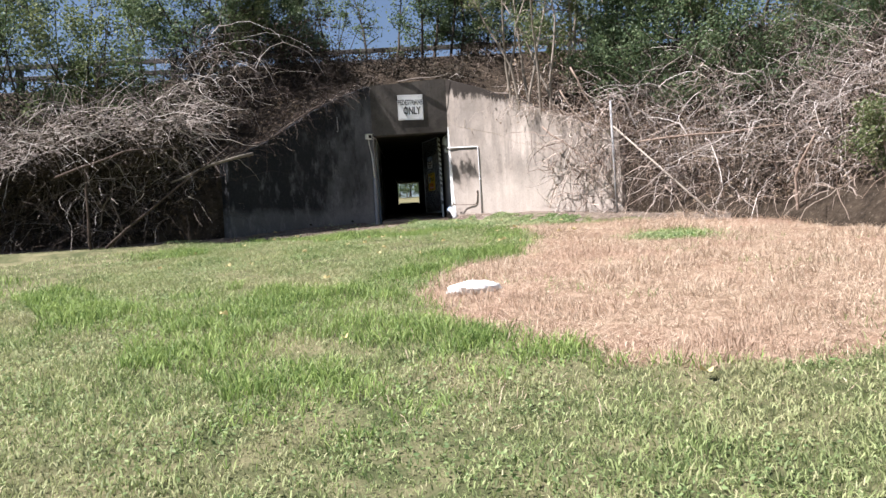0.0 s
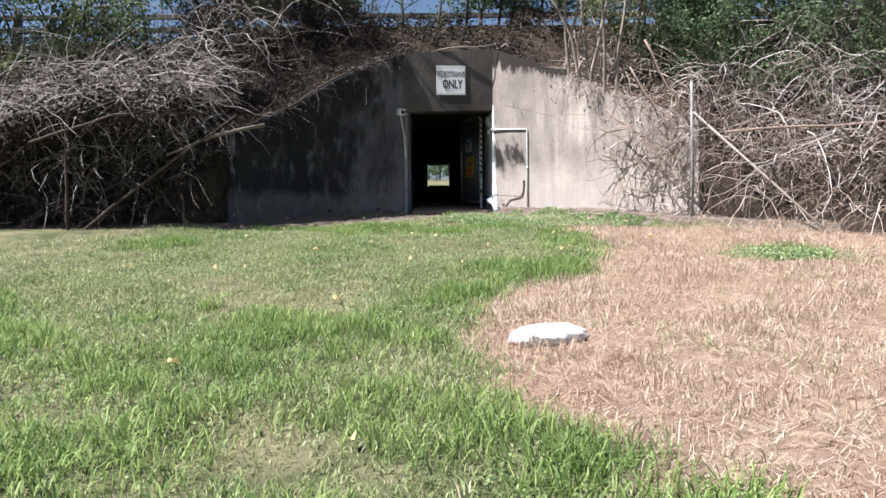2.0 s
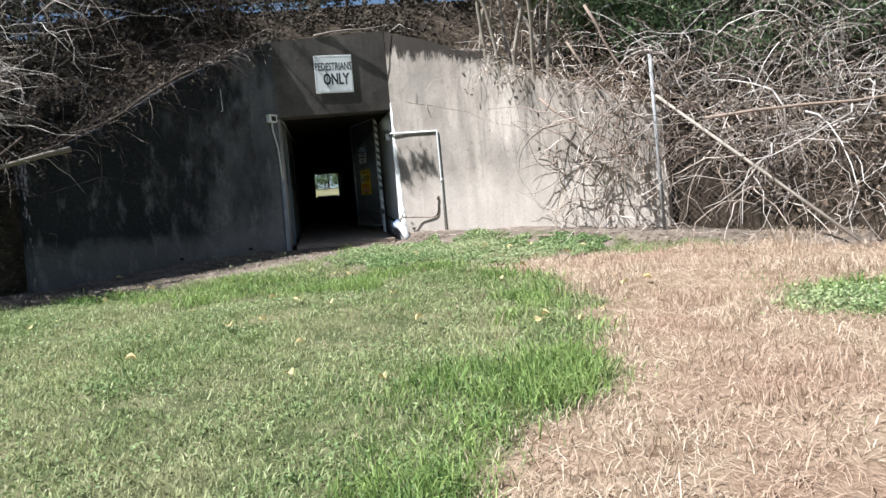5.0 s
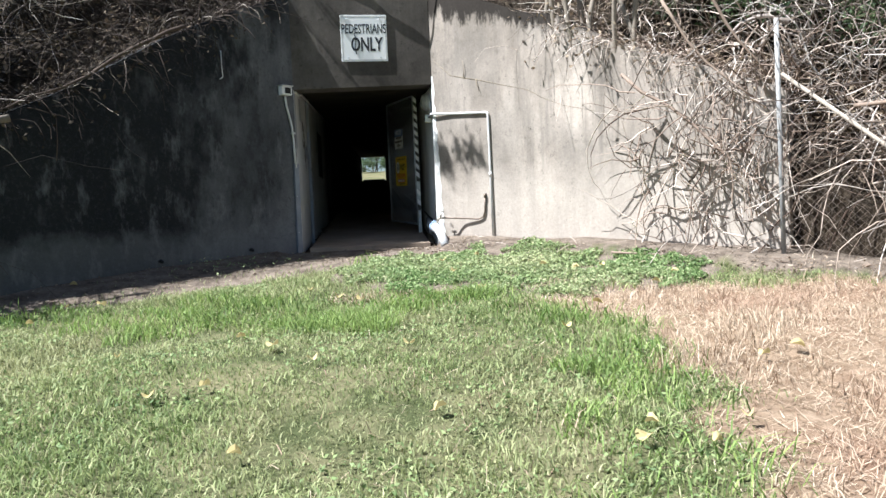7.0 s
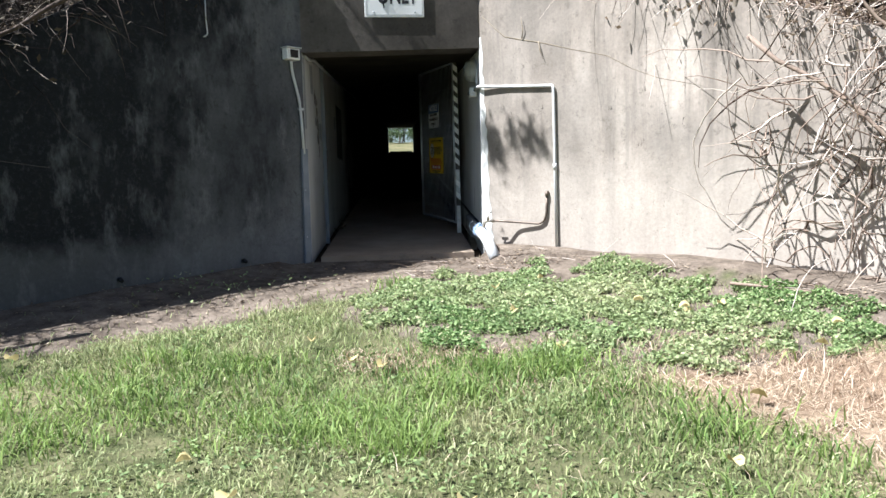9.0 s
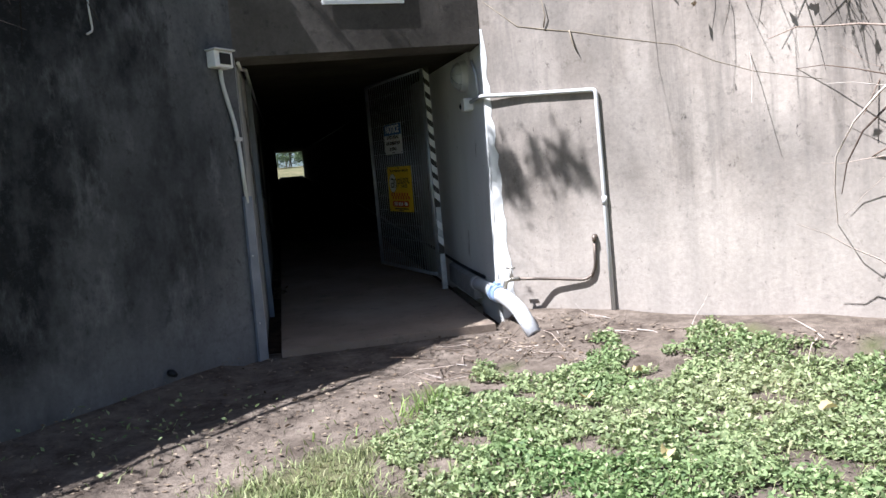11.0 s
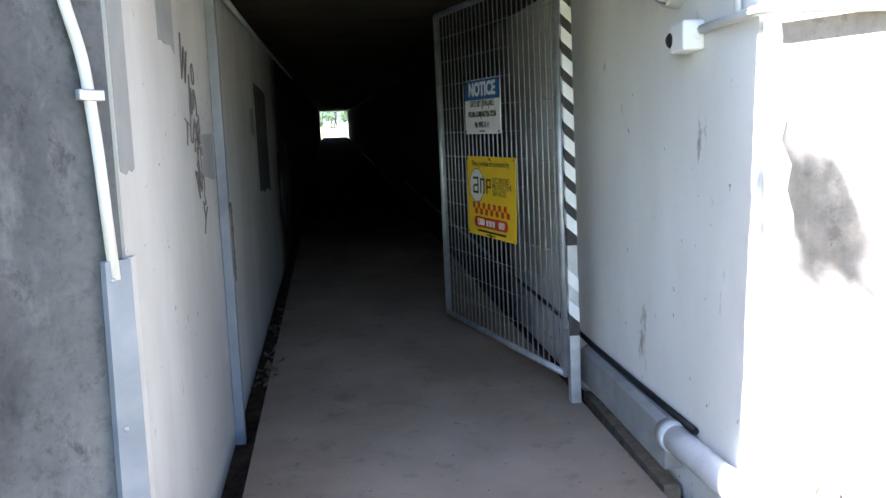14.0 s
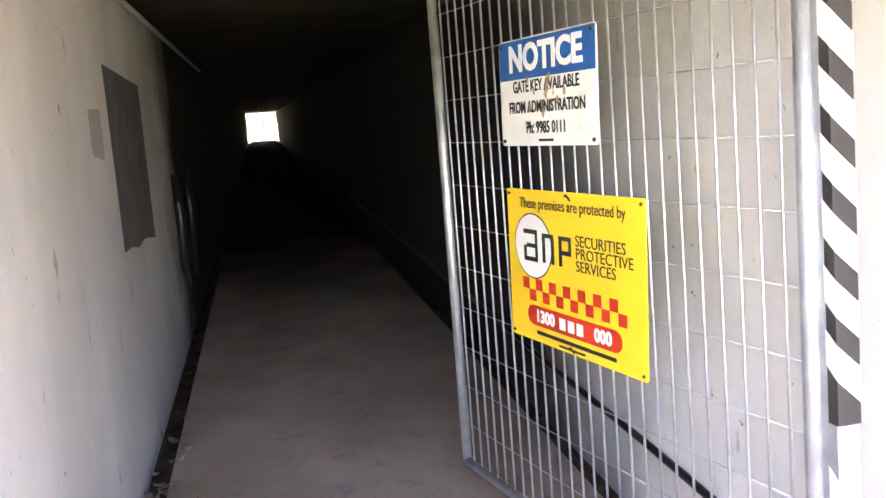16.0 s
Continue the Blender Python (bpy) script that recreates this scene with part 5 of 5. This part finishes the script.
        ob.matrix_world = pose(x, y, float(gheight(np.array(x), np.array(y))) + lift, rng.uniform(-15, 15), rng.uniform(-15, 15), rng.uniform(0, 360))
        tagged(ob, "fallen yellow-brown leaf lying in the grass", "leaf", "fallen leaves")


fallen_leaves()


# ---- brambles on the banks ----
def bramble(name, seed, n, xr, yr, way, length, material, label, rad=(0.003, 0.009), droop=0.24, lift=0.0, keep=None, segs=7, zmax=9.0):
    rng = np.random.default_rng(seed)
    x, y = rng.uniform(*xr, n), rng.uniform(*yr, n)
    if keep is not None:
        k = keep(x, y)
        x, y = x[k], y[k]
    z = np.array([bank(float(a), float(b)) for a, b in zip(x, y)])
    x, y, z = x[z < zmax], y[z < zmax], z[z < zmax]
    z = z + lift * rng.random(len(x))
    m = len(x)
    w = np.array(way) + rng.normal(0, 0.55, (m, 3))
    clump = wobble(x, y, 1.6, seed)
    v, t, _ = canes(rng, np.stack([x, y, z], 1), w, rng.uniform(*length, m) * (1 + 0.25 * clump), rng.uniform(*rad, m) * (1 + (rng.random(m) < 0.06) * 1.2), segs, droop, 0.3)
    stuff(name, v, t, material, label, "brambles")


behind = lambda x, y: np.where(x > 0, 0.839 * x + y > 13.98, y - x > 13.75)
left_out = lambda x, y: (x < -4.2) | (np.abs(x) + y > 14.7)
outside_r = lambda x, y: (x > 4.1 + (10.5 - y).clip(0) * 0.55) | ((0.839 * x + y > 14.35) & (y > 10.3))
bramble("brambles", 1, 4200, (-13, -1.4), (9.5, 13.8), (0.15, -0.55, 0.9), (0.7, 2.0), M_TWIG_D, "tangled leafless bramble canes with shade in their colour", keep=left_out, droop=0.26)
bramble("brambles", 2, 330, (-12, -4.0), (9.3, 10.6), (0.1, -0.3, 1.1), (0.9, 2.2), M_TWIG_D, "leafless canes at the bank's foot with shade in their colour", droop=0.28, keep=left_out)
bramble("brambles", 3, 1700, (-13, -3.2), (9.8, 12.0), (0.5, -0.8, 0.45), (0.8, 2.0), M_TWIG_P, "pale heap of dry canes hanging off the bank", lift=1.7, droop=0.16, keep=left_out)
bramble("brambles", 4, 7000, (2.4, 13), (3.0, 13.0), (-0.45, -0.5, 0.8), (0.6, 1.8), M_TWIG_R, "tangled brown leafless bramble canes over the bank", keep=outside_r, droop=0.26, zmax=4.6)
bramble("brambles", 5, 3400, (4.4, 12), (3.5, 11), (-0.5, -0.5, 0.3), (0.7, 1.8), M_TWIG_P, "pale dry canes heaped on the sunny bank", lift=1.1, keep=outside_r, droop=0.12, zmax=4.3)
bramble("brambles", 8, 130, (2.9, 5.2), (9.0, 11.2), (-0.4, -0.5, 0.5), (0.8, 1.9), M_TWIG_P, "thick pale dead canes piled behind the fence post", rad=(0.008, 0.017), keep=outside_r, droop=0.14, lift=0.9, zmax=3.4)
bramble("brambles", 6, 420, (3.0, 4.4), (9.6, 10.8), (-0.5, -0.6, 0.1), (0.6, 1.5), M_TWIG_R, "dry canes spilling over the end of the wing wall", rad=(0.004, 0.011), keep=behind, droop=0.12, lift=1.0)
bramble("brambles", 7, 900, (-3.6, 3.4), (11.4, 14.4), (0.0, -0.25, 0.7), (0.2, 0.7), M_TWIG_L, "short dead stems along the top of the portal", keep=behind, droop=0.22, segs=5)


def canopy_leaves():
    rng = np.random.default_rng(61)
    # leaf layer added over the canes to keep the sun out
    n = 26000
    x, y = rng.uniform(-13.5, -3.6, n), rng.uniform(8.9, 11.6, n)
    k = (wobble(x, y, 2.1, 7) + 0.5 * wobble(x, y, 5.3, 2) + rng.normal(0, 0.35, n) > -0.25) & left_out(x, y)
    x, y = x[k], y[k]
    z = np.maximum(np.array([bank(float(a), float(b)) for a, b in zip(x, y)]) + 1.35, 2.75) + 0.25 * wobble(x, y, 1.7, 4) + rng.normal(0, 0.16, len(x))
    v, t = leaves(rng, np.stack([x, y, z], 1), 0.085, 0.5)
    # second added layer, near-black for the shaded hollow beneath
    n = 46000
    xd, yd = rng.uniform(-14, -3.9, n), rng.uniform(9.2, 11.8, n)
    k = left_out(xd, yd) & (wobble(xd, yd, 1.9, 5) + rng.normal(0, 0.5, n) > -0.5)
    xd, yd = xd[k], yd[k]
    zd = np.maximum(np.array([bank(float(a), float(b)) for a, b in zip(xd, yd)]) + 1.1, 2.5) + 0.25 * wobble(xd, yd, 1.7, 4) + rng.normal(0, 0.12, len(xd))
    vd, td = leaves(rng, np.stack([xd, yd, zd], 1), 0.1, 0.5)
    stuff("shade_leaf_layer", vd, td, M_SHADE, "added near-black leaf layer for the shade under the cane heap", "undergrowth")
    stuff("shade_leaf_canopy", v, t, M_SHADE, "added near-black leaf layer that shades the heap of canes", "leaf litter")
    m = 2400
    x, y = rng.uniform(-13.5, -3.8, m), rng.uniform(8.9, 10.6, m)
    z = np.maximum(np.array([bank(float(a), float(b)) for a, b in zip(x, y)]) + 1.45, 2.95) + 0.25 * wobble(x, y, 1.7, 4)
    v, t, _ = canes(rng, np.stack([x, y, z], 1), rng.normal(0, 1, (m, 3)) * np.array([1, 0.6, 0.35]), rng.uniform(0.5, 1.7, m), rng.uniform(0.003, 0.01, m), 6, 0.05, 0.25)
    stuff("cane_heap", v, t, M_TWIG_P, "pale matted heap of dry canes on the bank", "brambles")


canopy_leaves()


def edge_growth():
    rng = np.random.default_rng(71)
    for side, x0, y0, wx, wy, lo, hi, n, prof, mat in ((-1, -0.80, 12.66, -R2, -R2, 0.2, 3.8, 430, ([0, 0.8, 1.65, 2.85, 3.8], [4.6, 4.29, 3.87, 3.16, 2.72]), M_TWIG_D), (1, 0.92, 12.83, RX, -RY, 1.5, 3.98, 300, ([0, 1.42, 2.44, 2.98, 3.98], [4.7, 4.13, 3.63, 3.42, 2.98]), M_TWIG_R)):
        s = rng.uniform(lo, hi, n)
        back = rng.uniform(0.05, 0.4, n)
        root = np.stack([x0 + s * wx - side * back * wy, y0 + s * wy + side * back * wx, np.interp(s, *prof) - 0.02 + 0.25 * back], 1)
        w = np.array([-side * 0.55, -0.55, 0.35]) + rng.normal(0, 0.5, (n, 3))
        v, t, p = canes(rng, root, w, rng.uniform(0.25, 0.75, n), rng.uniform(0.003, 0.008, n), 5, 0.22, 0.28)
        stuff("wall_top_growth", v, t, mat, "ragged dead stems along the wing wall top", "brambles")
        at = p[:, 1:].reshape(-1, 3)
        at = at[rng.random(len(at)) < 0.28]
        at = at + rng.normal(0, 0.04, at.shape)
        v, t = leaves(rng, at, 0.055, 0.2)
        # the left side takes the near-black shade tone
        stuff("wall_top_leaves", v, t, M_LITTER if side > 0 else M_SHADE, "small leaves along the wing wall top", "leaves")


edge_growth()


def wall_canes():
    rng = np.random.default_rng(51)
    n = 150
    s, z, off = 2.55 + 1.5 * rng.random(n) ** 0.7, rng.uniform(1.35, 3.1, n), rng.uniform(0.02, 0.4, n)
    root = np.stack([0.92 + s * RX - off * RY, 12.83 - s * RY - off * RX, z], 1)
    up = rng.random(n) < 0.55
    w = np.where(up[:, None], rng.normal(0, 0.3, (n, 3)) + np.array([0, 0, 1.0]), rng.normal(0, 0.6, (n, 3)) * np.array([1, 1, 0.6]) + np.array([-0.3, 0.3, 0]))
    root[:, 2] = np.where(up, np.minimum(z, 2.3), z)
    end = np.stack([4.08 + rng.normal(0, 0.13, 130), 10.35 + rng.normal(0, 0.13, 130), rng.uniform(1.2, 3.0, 130)], 1)
    root, w = np.concatenate([root, end]), np.concatenate([w, rng.normal(0, 0.6, (130, 3)) + np.array([0, -0.2, 0.3])])
    n += 130
    v, t, _ = canes(rng, root, w, rng.uniform(0.4, 1.25, n), rng.uniform(0.004, 0.013, n), 6, 0.08, 0.26)
    stuff("wall_creeper", v, t, M_TWIG_R, "dead creeper stems tangled over the wing wall end", "creeper")


wall_canes()


def undergrowth():
    rng = np.random.default_rng(41)
    # near-black leaves stand for the shade between the left canes
    n = 34000
    x, y = rng.uniform(-13, -1.5, n), rng.uniform(9.5, 13.6, n)
    k = left_out(x, y) & (wobble(x, y, 2.7, 3) + rng.normal(0, 0.4, n) > -0.2)
    x, y = x[k], y[k]
    z = np.array([bank(float(a), float(b)) for a, b in zip(x, y)]) + rng.uniform(0, 1, len(x)) ** 0.7 * 1.5
    v, t = leaves(rng, np.stack([x, y, z], 1), 0.085, 0.3)
    stuff("undergrowth", v, t, M_SHADE, "near-black leaves filling the canes with painted shade", "undergrowth")
    # the same dark filling for shaded gaps on the right bank
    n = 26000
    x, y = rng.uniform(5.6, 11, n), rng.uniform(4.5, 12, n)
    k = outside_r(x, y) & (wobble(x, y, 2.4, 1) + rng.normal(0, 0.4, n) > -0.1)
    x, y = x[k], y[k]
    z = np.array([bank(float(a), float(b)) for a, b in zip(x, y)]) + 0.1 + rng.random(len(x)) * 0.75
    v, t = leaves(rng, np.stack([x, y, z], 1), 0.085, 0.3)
    stuff("undergrowth", v, t, M_SHADE, "near-black leaves for the shaded gaps in the brown brambles", "undergrowth")


undergrowth()


def crest_growth():
    rng = np.random.default_rng(43)
    n = 9000
    x, y = rng.uniform(-3.2, 2.6, n), rng.uniform(13.0, 14.6, n)
    k = behind(x, y) & (wobble(x, y, 2.9, 6) + rng.normal(0, 0.4, n) > -0.3)
    x, y = x[k], y[k]
    z = np.array([bank(float(a), float(b)) for a, b in zip(x, y)]) + rng.random(len(x)) * 0.2
    v, t = leaves(rng, np.stack([x, y, z], 1), 0.075, 0.3)
    stuff("crest_growth", v, t, M_SHADE, "dark low growth on the slope above the portal", "undergrowth")


crest_growth()


def bank_litter():
    rng = np.random.default_rng(31)
    n = 46000
    x, y = rng.uniform(-12, 13, n), rng.uniform(2.5, 14.5, n)
    k = np.where(x < 0, (y > 9.8) & behind(x, y), outside_r(x, y)) & ~((np.abs(x) < 2.6) & (y > 12.4))
    x, y = x[k], y[k]
    z = np.array([bank(float(a), float(b)) for a, b in zip(x, y)])
    v, t = leaves(rng, np.stack([x, y, z + rng.uniform(0, 0.12, len(x))], 1), 0.075, 0.4)
    m = 16000
    x2, y2 = rng.uniform(3.0, 6.4, m), rng.uniform(7.3, 11.2, m)
    k2 = (x2 - 3.0) * 0.75 + y2 > 9.75
    x2, y2 = x2[k2 & (0.839 * x2 + y2 > 13.95)], y2[k2 & (0.839 * x2 + y2 > 13.95)]
    z2 = np.array([bank(float(a), float(b)) for a, b in zip(x2, y2)]) + rng.uniform(0.0, 0.2, len(x2))
    v2, t2 = leaves(rng, np.stack([x2, y2, z2], 1), 0.06, 0.5)
    v, t = np.concatenate([v, v2]), np.concatenate([t, t2 + len(v)])
    stuff("bank_leaf_litter", v, t, M_LITTER, "brown leaf litter over the embankment", "leaf litter")


bank_litter()


def branch(name, points, r, material, label):
    bm = bmesh.new()
    pts = []
    rng = random.Random(len(label) + int(points[0][0] * 10))
    for a, b in zip(points, points[1:]):
        a, b = Vector(a), Vector(b)
        pts += [a.lerp(b, t) + Vector([rng.uniform(-0.02, 0.02) for _ in range(3)]) for t in (0, 0.33, 0.66)]
    pts.append(Vector(points[-1]))
    tube(bm, pts, [r * (1 - 0.6 * i / len(pts)) for i in range(len(pts))], 7)
    tagged(part(name, bm, material), label, "branch", "fallen branches")


branch("dead_branch", [(-0.15, 12.74, 4.69), (0.4, 12.7, 4.73), (0.95, 12.7, 4.77)], 0.016, M_TWIG_P, "pale dry root lying along the headwall top")
branch("dead_branch", [(-5.75, 9.0, 1.0), (-5.8, 9.02, 2.2), (-5.72, 9.0, 3.15)], 0.03, M_TWIG_L, "dead upright stem standing before the bank")
branch("dead_branch", [(-5.5, 9.0, 1.15), (-4.4, 9.3, 2.1), (-3.35, 9.6, 2.95)], 0.028, M_TWIG_L, "pale dead branch leaning on the bank")
branch("dead_branch", [(-6.3, 9.0, 2.45), (-5.0, 8.9, 2.85), (-3.9, 9.4, 2.95)], 0.026, M_TWIG_L, "pale dead branch lying across the brambles")
branch("dead_branch", [(-3.0, 10.0, 2.85), (-3.7, 9.6, 2.62), (-4.4, 9.4, 2.3)], 0.035, M_BARK, "pale log hanging over the wing wall end")
branch("dead_branch", [tuple(on_left(1.5, 4.0, 0.03)), tuple(on_left(2.1, 3.66, 0.06)), tuple(on_left(2.85, 3.21, 0.03)), tuple(on_left(3.75, 2.79, 0.04))], 0.021, M_TWIG_L, "pale dead limb lying along the wing wall top")
branch("dead_branch", [(2.75, 10.9, 3.2), (3.3, 10.4, 2.62), (3.95, 10.0, 1.8)], 0.02, M_TWIG_R, "pale bent branch hanging past the wing wall")
branch("dead_branch", [(3.3, 10.3, 4.25), (3.6, 10.2, 3.5), (3.95, 10.1, 3.0)], 0.02, M_TWIG_R, "reddish broken branch leaning on the fence post")
branch("dead_branch", [(3.1, 10.6, 3.85), (3.45, 10.4, 3.2), (3.8, 10.1, 2.8)], 0.017, M_TWIG_R, "reddish broken branch leaning on the fence post")
branch("dead_branch", [(6.0, 6.9, 0.85), (5.95, 6.8, 1.6), (6.2, 6.6, 2.2)], 0.03, M_TWIG_R, "brown dead stem standing at the bank's foot")
branch("dead_branch", [(2.5, 10.6, 1.35), (3.2, 10.2, 1.3), (3.8, 9.9, 1.22)], 0.012, M_TWIG_R, "thin fallen branch lying on the soil")
branch("dead_branch", [(4.3, 9.3, 2.6), (5.6, 8.4, 2.55), (7.4, 7.4, 2.6)], 0.02, M_TWIG_R, "long pale branch lying over the brambles")


# ---- trees and shrubs ----
def tree(name, at, height, spread, seed, leaf_n, leaf_size, bark, leaf_mat, stems=1, low=0.3, label="", category="tree", r=0.05, group="", lean=(0, 0)):
    """A stem or several with limbs, and a crown of many small leaves in clumps round the limbs' ends."""
    rng = np.random.default_rng(seed)
    top = empty(name, at, label, category, group)
    base = np.zeros((stems, 3)) + rng.normal(0, 0.12 * (stems > 1), (stems, 3)) * np.array([1, 1, 0])
    base[:, 2] = -0.25
    way = np.array([lean[0], lean[1], 1.0]) + rng.normal(0, 0.13 + 0.1 * (stems > 1), (stems, 3))
    v1, t1, p1 = canes(rng, base, way, np.full(stems, height * 0.95), np.full(stems, r), 8, -0.03, 0.09, 6)
    limbs = 16 * stems if stems < 3 else 7 * stems
    who, where = rng.integers(0, stems, limbs), np.clip(low + (1 - low) * rng.random(limbs), 0, 0.98)
    f = where * 8
    i = f.astype(int)
    root = p1[who, i] + (p1[who, np.minimum(i + 1, 8)] - p1[who, i]) * (f - i)[:, None]
    w = np.concatenate([rng.normal(0, 1, (limbs, 2)), rng.uniform(0.1, 0.9, (limbs, 1))], 1)
    v2, t2, p2 = canes(rng, root, w, spread * rng.uniform(0.5, 1.1, limbs) * (1.15 - 0.6 * where), np.full(limbs, r * 0.4), 5, 0.03, 0.2, 4)
    m = limbs * 4
    pick = rng.integers(0, limbs, m)
    root3 = p2[pick, rng.integers(2, 6, m)]
    v3, t3, p3 = canes(rng, root3, rng.normal(0, 1, (m, 3)) + np.array([0, 0, 0.3]), rng.uniform(0.2, 0.5, m) * spread * 0.6, np.full(m, r * 0.13), 3, 0.05, 0.25, 3)
    verts = np.concatenate([v1, v2, v3])
    tris = np.concatenate([t1, t2 + len(v1), t3 + len(v1) + len(v2)])
    raw("trunk", verts, tris, bark, top)
    if leaf_n:
        tips = np.concatenate([p3[:, 1:].reshape(-1, 3), p2[:, 3:].reshape(-1, 3)])
        at_l = tips[rng.integers(0, len(tips), leaf_n)] + rng.normal(0, 0.1 * spread ** 0.5, (leaf_n, 3))
        v, t = leaves(rng, at_l, leaf_size, 0.1)
        raw("crown", v, t, leaf_mat, top)


def on_bank(x, y):
    return (x, y, bank(x, y))


# the first two stand out of view, added to shade the left bank
for i, (x, y, h, s) in enumerate([(-15.2, 10.2, 4.6, 2.2), (-14.4, 11.6, 4.6, 2.2), (-12.8, 12.2, 4.4, 2.0), (-11.2, 12.4, 4.4, 2.0), (-9.6, 12.1, 4.3, 2.0), (-8.2, 12.5, 4.1, 1.9), (-6.9, 12.3, 3.9, 1.8), (-5.7, 12.8, 3.4, 1.6), (-4.6, 13.3, 2.8, 1.5), (-3.6, 13.9, 2.4, 1.3), (-2.8, 14.6, 2.0, 1.1)]):
    tree("shrub", on_bank(x, y), h, s, 100 + i, 9500, 0.08, M_BARK_D, M_LEAF if i % 3 else M_LEAF2, 4, 0.08, "dense dark green shrub on top of the bank", "shrub", 0.03, "hedge on the bank")
for i, (x, y, h, s, n) in enumerate([(-2.0, 15.4, 2.6, 0.9, 700), (-0.9, 15.6, 2.8, 0.8, 500), (0.55, 15.0, 3.8, 1.1, 8000), (1.3, 15.3, 4.0, 1.2, 9000), (2.0, 15.6, 3.6, 1.0, 6500), (-0.2, 15.2, 2.9, 0.7, 600)]):
    tree("young_tree", on_bank(x, y), h, s, 200 + i, n, 0.075, M_BARK_D, M_LEAF, 1 + (n > 5000), 0.15, "young tree with dark leaves standing above the portal", "tree", 0.04, "young trees above the portal")
for i, (x, y, h) in enumerate([(2.3, 11.75, 4.4), (2.45, 11.6, 4.6), (2.6, 11.55, 4.8), (2.85, 11.3, 4.4), (3.0, 11.2, 4.9), (2.7, 11.9, 4.6), (3.3, 11.4, 4.7), (2.2, 12.0, 4.2)]):
    tree("bare_sapling", on_bank(x, y), h, 0.5, 300 + i, 500, 0.06, M_BARK, M_LEAF2, 1, 0.4, "slender pale-stemmed sapling behind the wing wall", "tree", 0.034, "saplings behind the wing wall")
for i, (x, y, h, s) in enumerate([(3.9, 13.2, 3.8, 1.5), (5.0, 12.4, 3.8, 1.6), (6.2, 11.6, 3.8, 1.7), (7.4, 11.0, 3.9, 1.8), (8.7, 10.4, 4.0, 1.9), (10.0, 9.6, 4.2, 2.0), (11.4, 9.2, 4.2, 2.0), (12.4, 7.6, 4.2, 2.0), (5.4, 14.6, 4.4, 1.7), (7.6, 13.8, 4.4, 1.8), (9.8, 12.8, 4.6, 2.0), (3.3, 15.0, 4.0, 1.3)]):
    tree("bank_tree", on_bank(x, y), h, s, 400 + i, 8000, 0.085, M_BARK_D if i % 2 else M_BARK, M_LEAF if i % 3 else M_LEAF2, 2, 0.12, "dark leafy tree on the upper bank", "tree", 0.05, "trees on the upper bank")
for i, (x, y, h, s) in enumerate([(6.9, 5.6, 1.3, 0.7), (7.3, 4.4, 1.5, 0.9)]):
    tree("green_shrub", on_bank(x, y), h, s, 500 + i, 4000, 0.06, M_BARK, M_LEAF2, 4, 0.1, "olive green leafy shrub at the bank's foot", "shrub", 0.02, "shrubs at the bank's foot")
for i, (x, y, h, s) in enumerate([(4.3, 12.0, 2.0, 1.2), (5.4, 11.2, 2.0, 1.3), (6.6, 10.4, 2.1, 1.3), (7.8, 9.6, 2.1, 1.4), (9.0, 8.8, 2.2, 1.4), (10.2, 7.8, 2.3, 1.5)]):
    tree("bank_shrub", on_bank(x, y), h, s, 540 + i, 4500, 0.075, M_BARK_D, M_LEAF, 4, 0.08, "dense dark green shrub above the brambles", "shrub", 0.025, "shrubs above the brambles")
# overhanging spray that dapples the wing wall
tree("overhanging_shrub", on_bank(-1.46, 13.41), 2.58, 0.2, 600, 1000, 0.05, M_BARK_D, M_LEAF, 3, 0.55, "sparse leafy shrub leaning over the headwall", "shrub", 0.014, "", (0.05, -0.48))


# beyond the far mouth
for i, (x, y, h, s) in enumerate([(-5.0, 79, 4.2, 2.4), (-2.2, 76, 3.6, 1.8), (0.2, 80, 4.4, 2.4), (1.6, 76.5, 3.2, 1.4), (5.4, 79, 4.4, 2.4), (-1.0, 84, 6.0, 3.0), (3.0, 85, 6.0, 3.0)]):
    tree("distant_tree", (x, y, float(lawn(y))), h, s, 700 + i, 3500, 0.17, M_BARK_D, M_LEAF, 3, 0.05, "sunlit tree beyond the far tunnel mouth", "tree", 0.07, "trees beyond the tunnel")
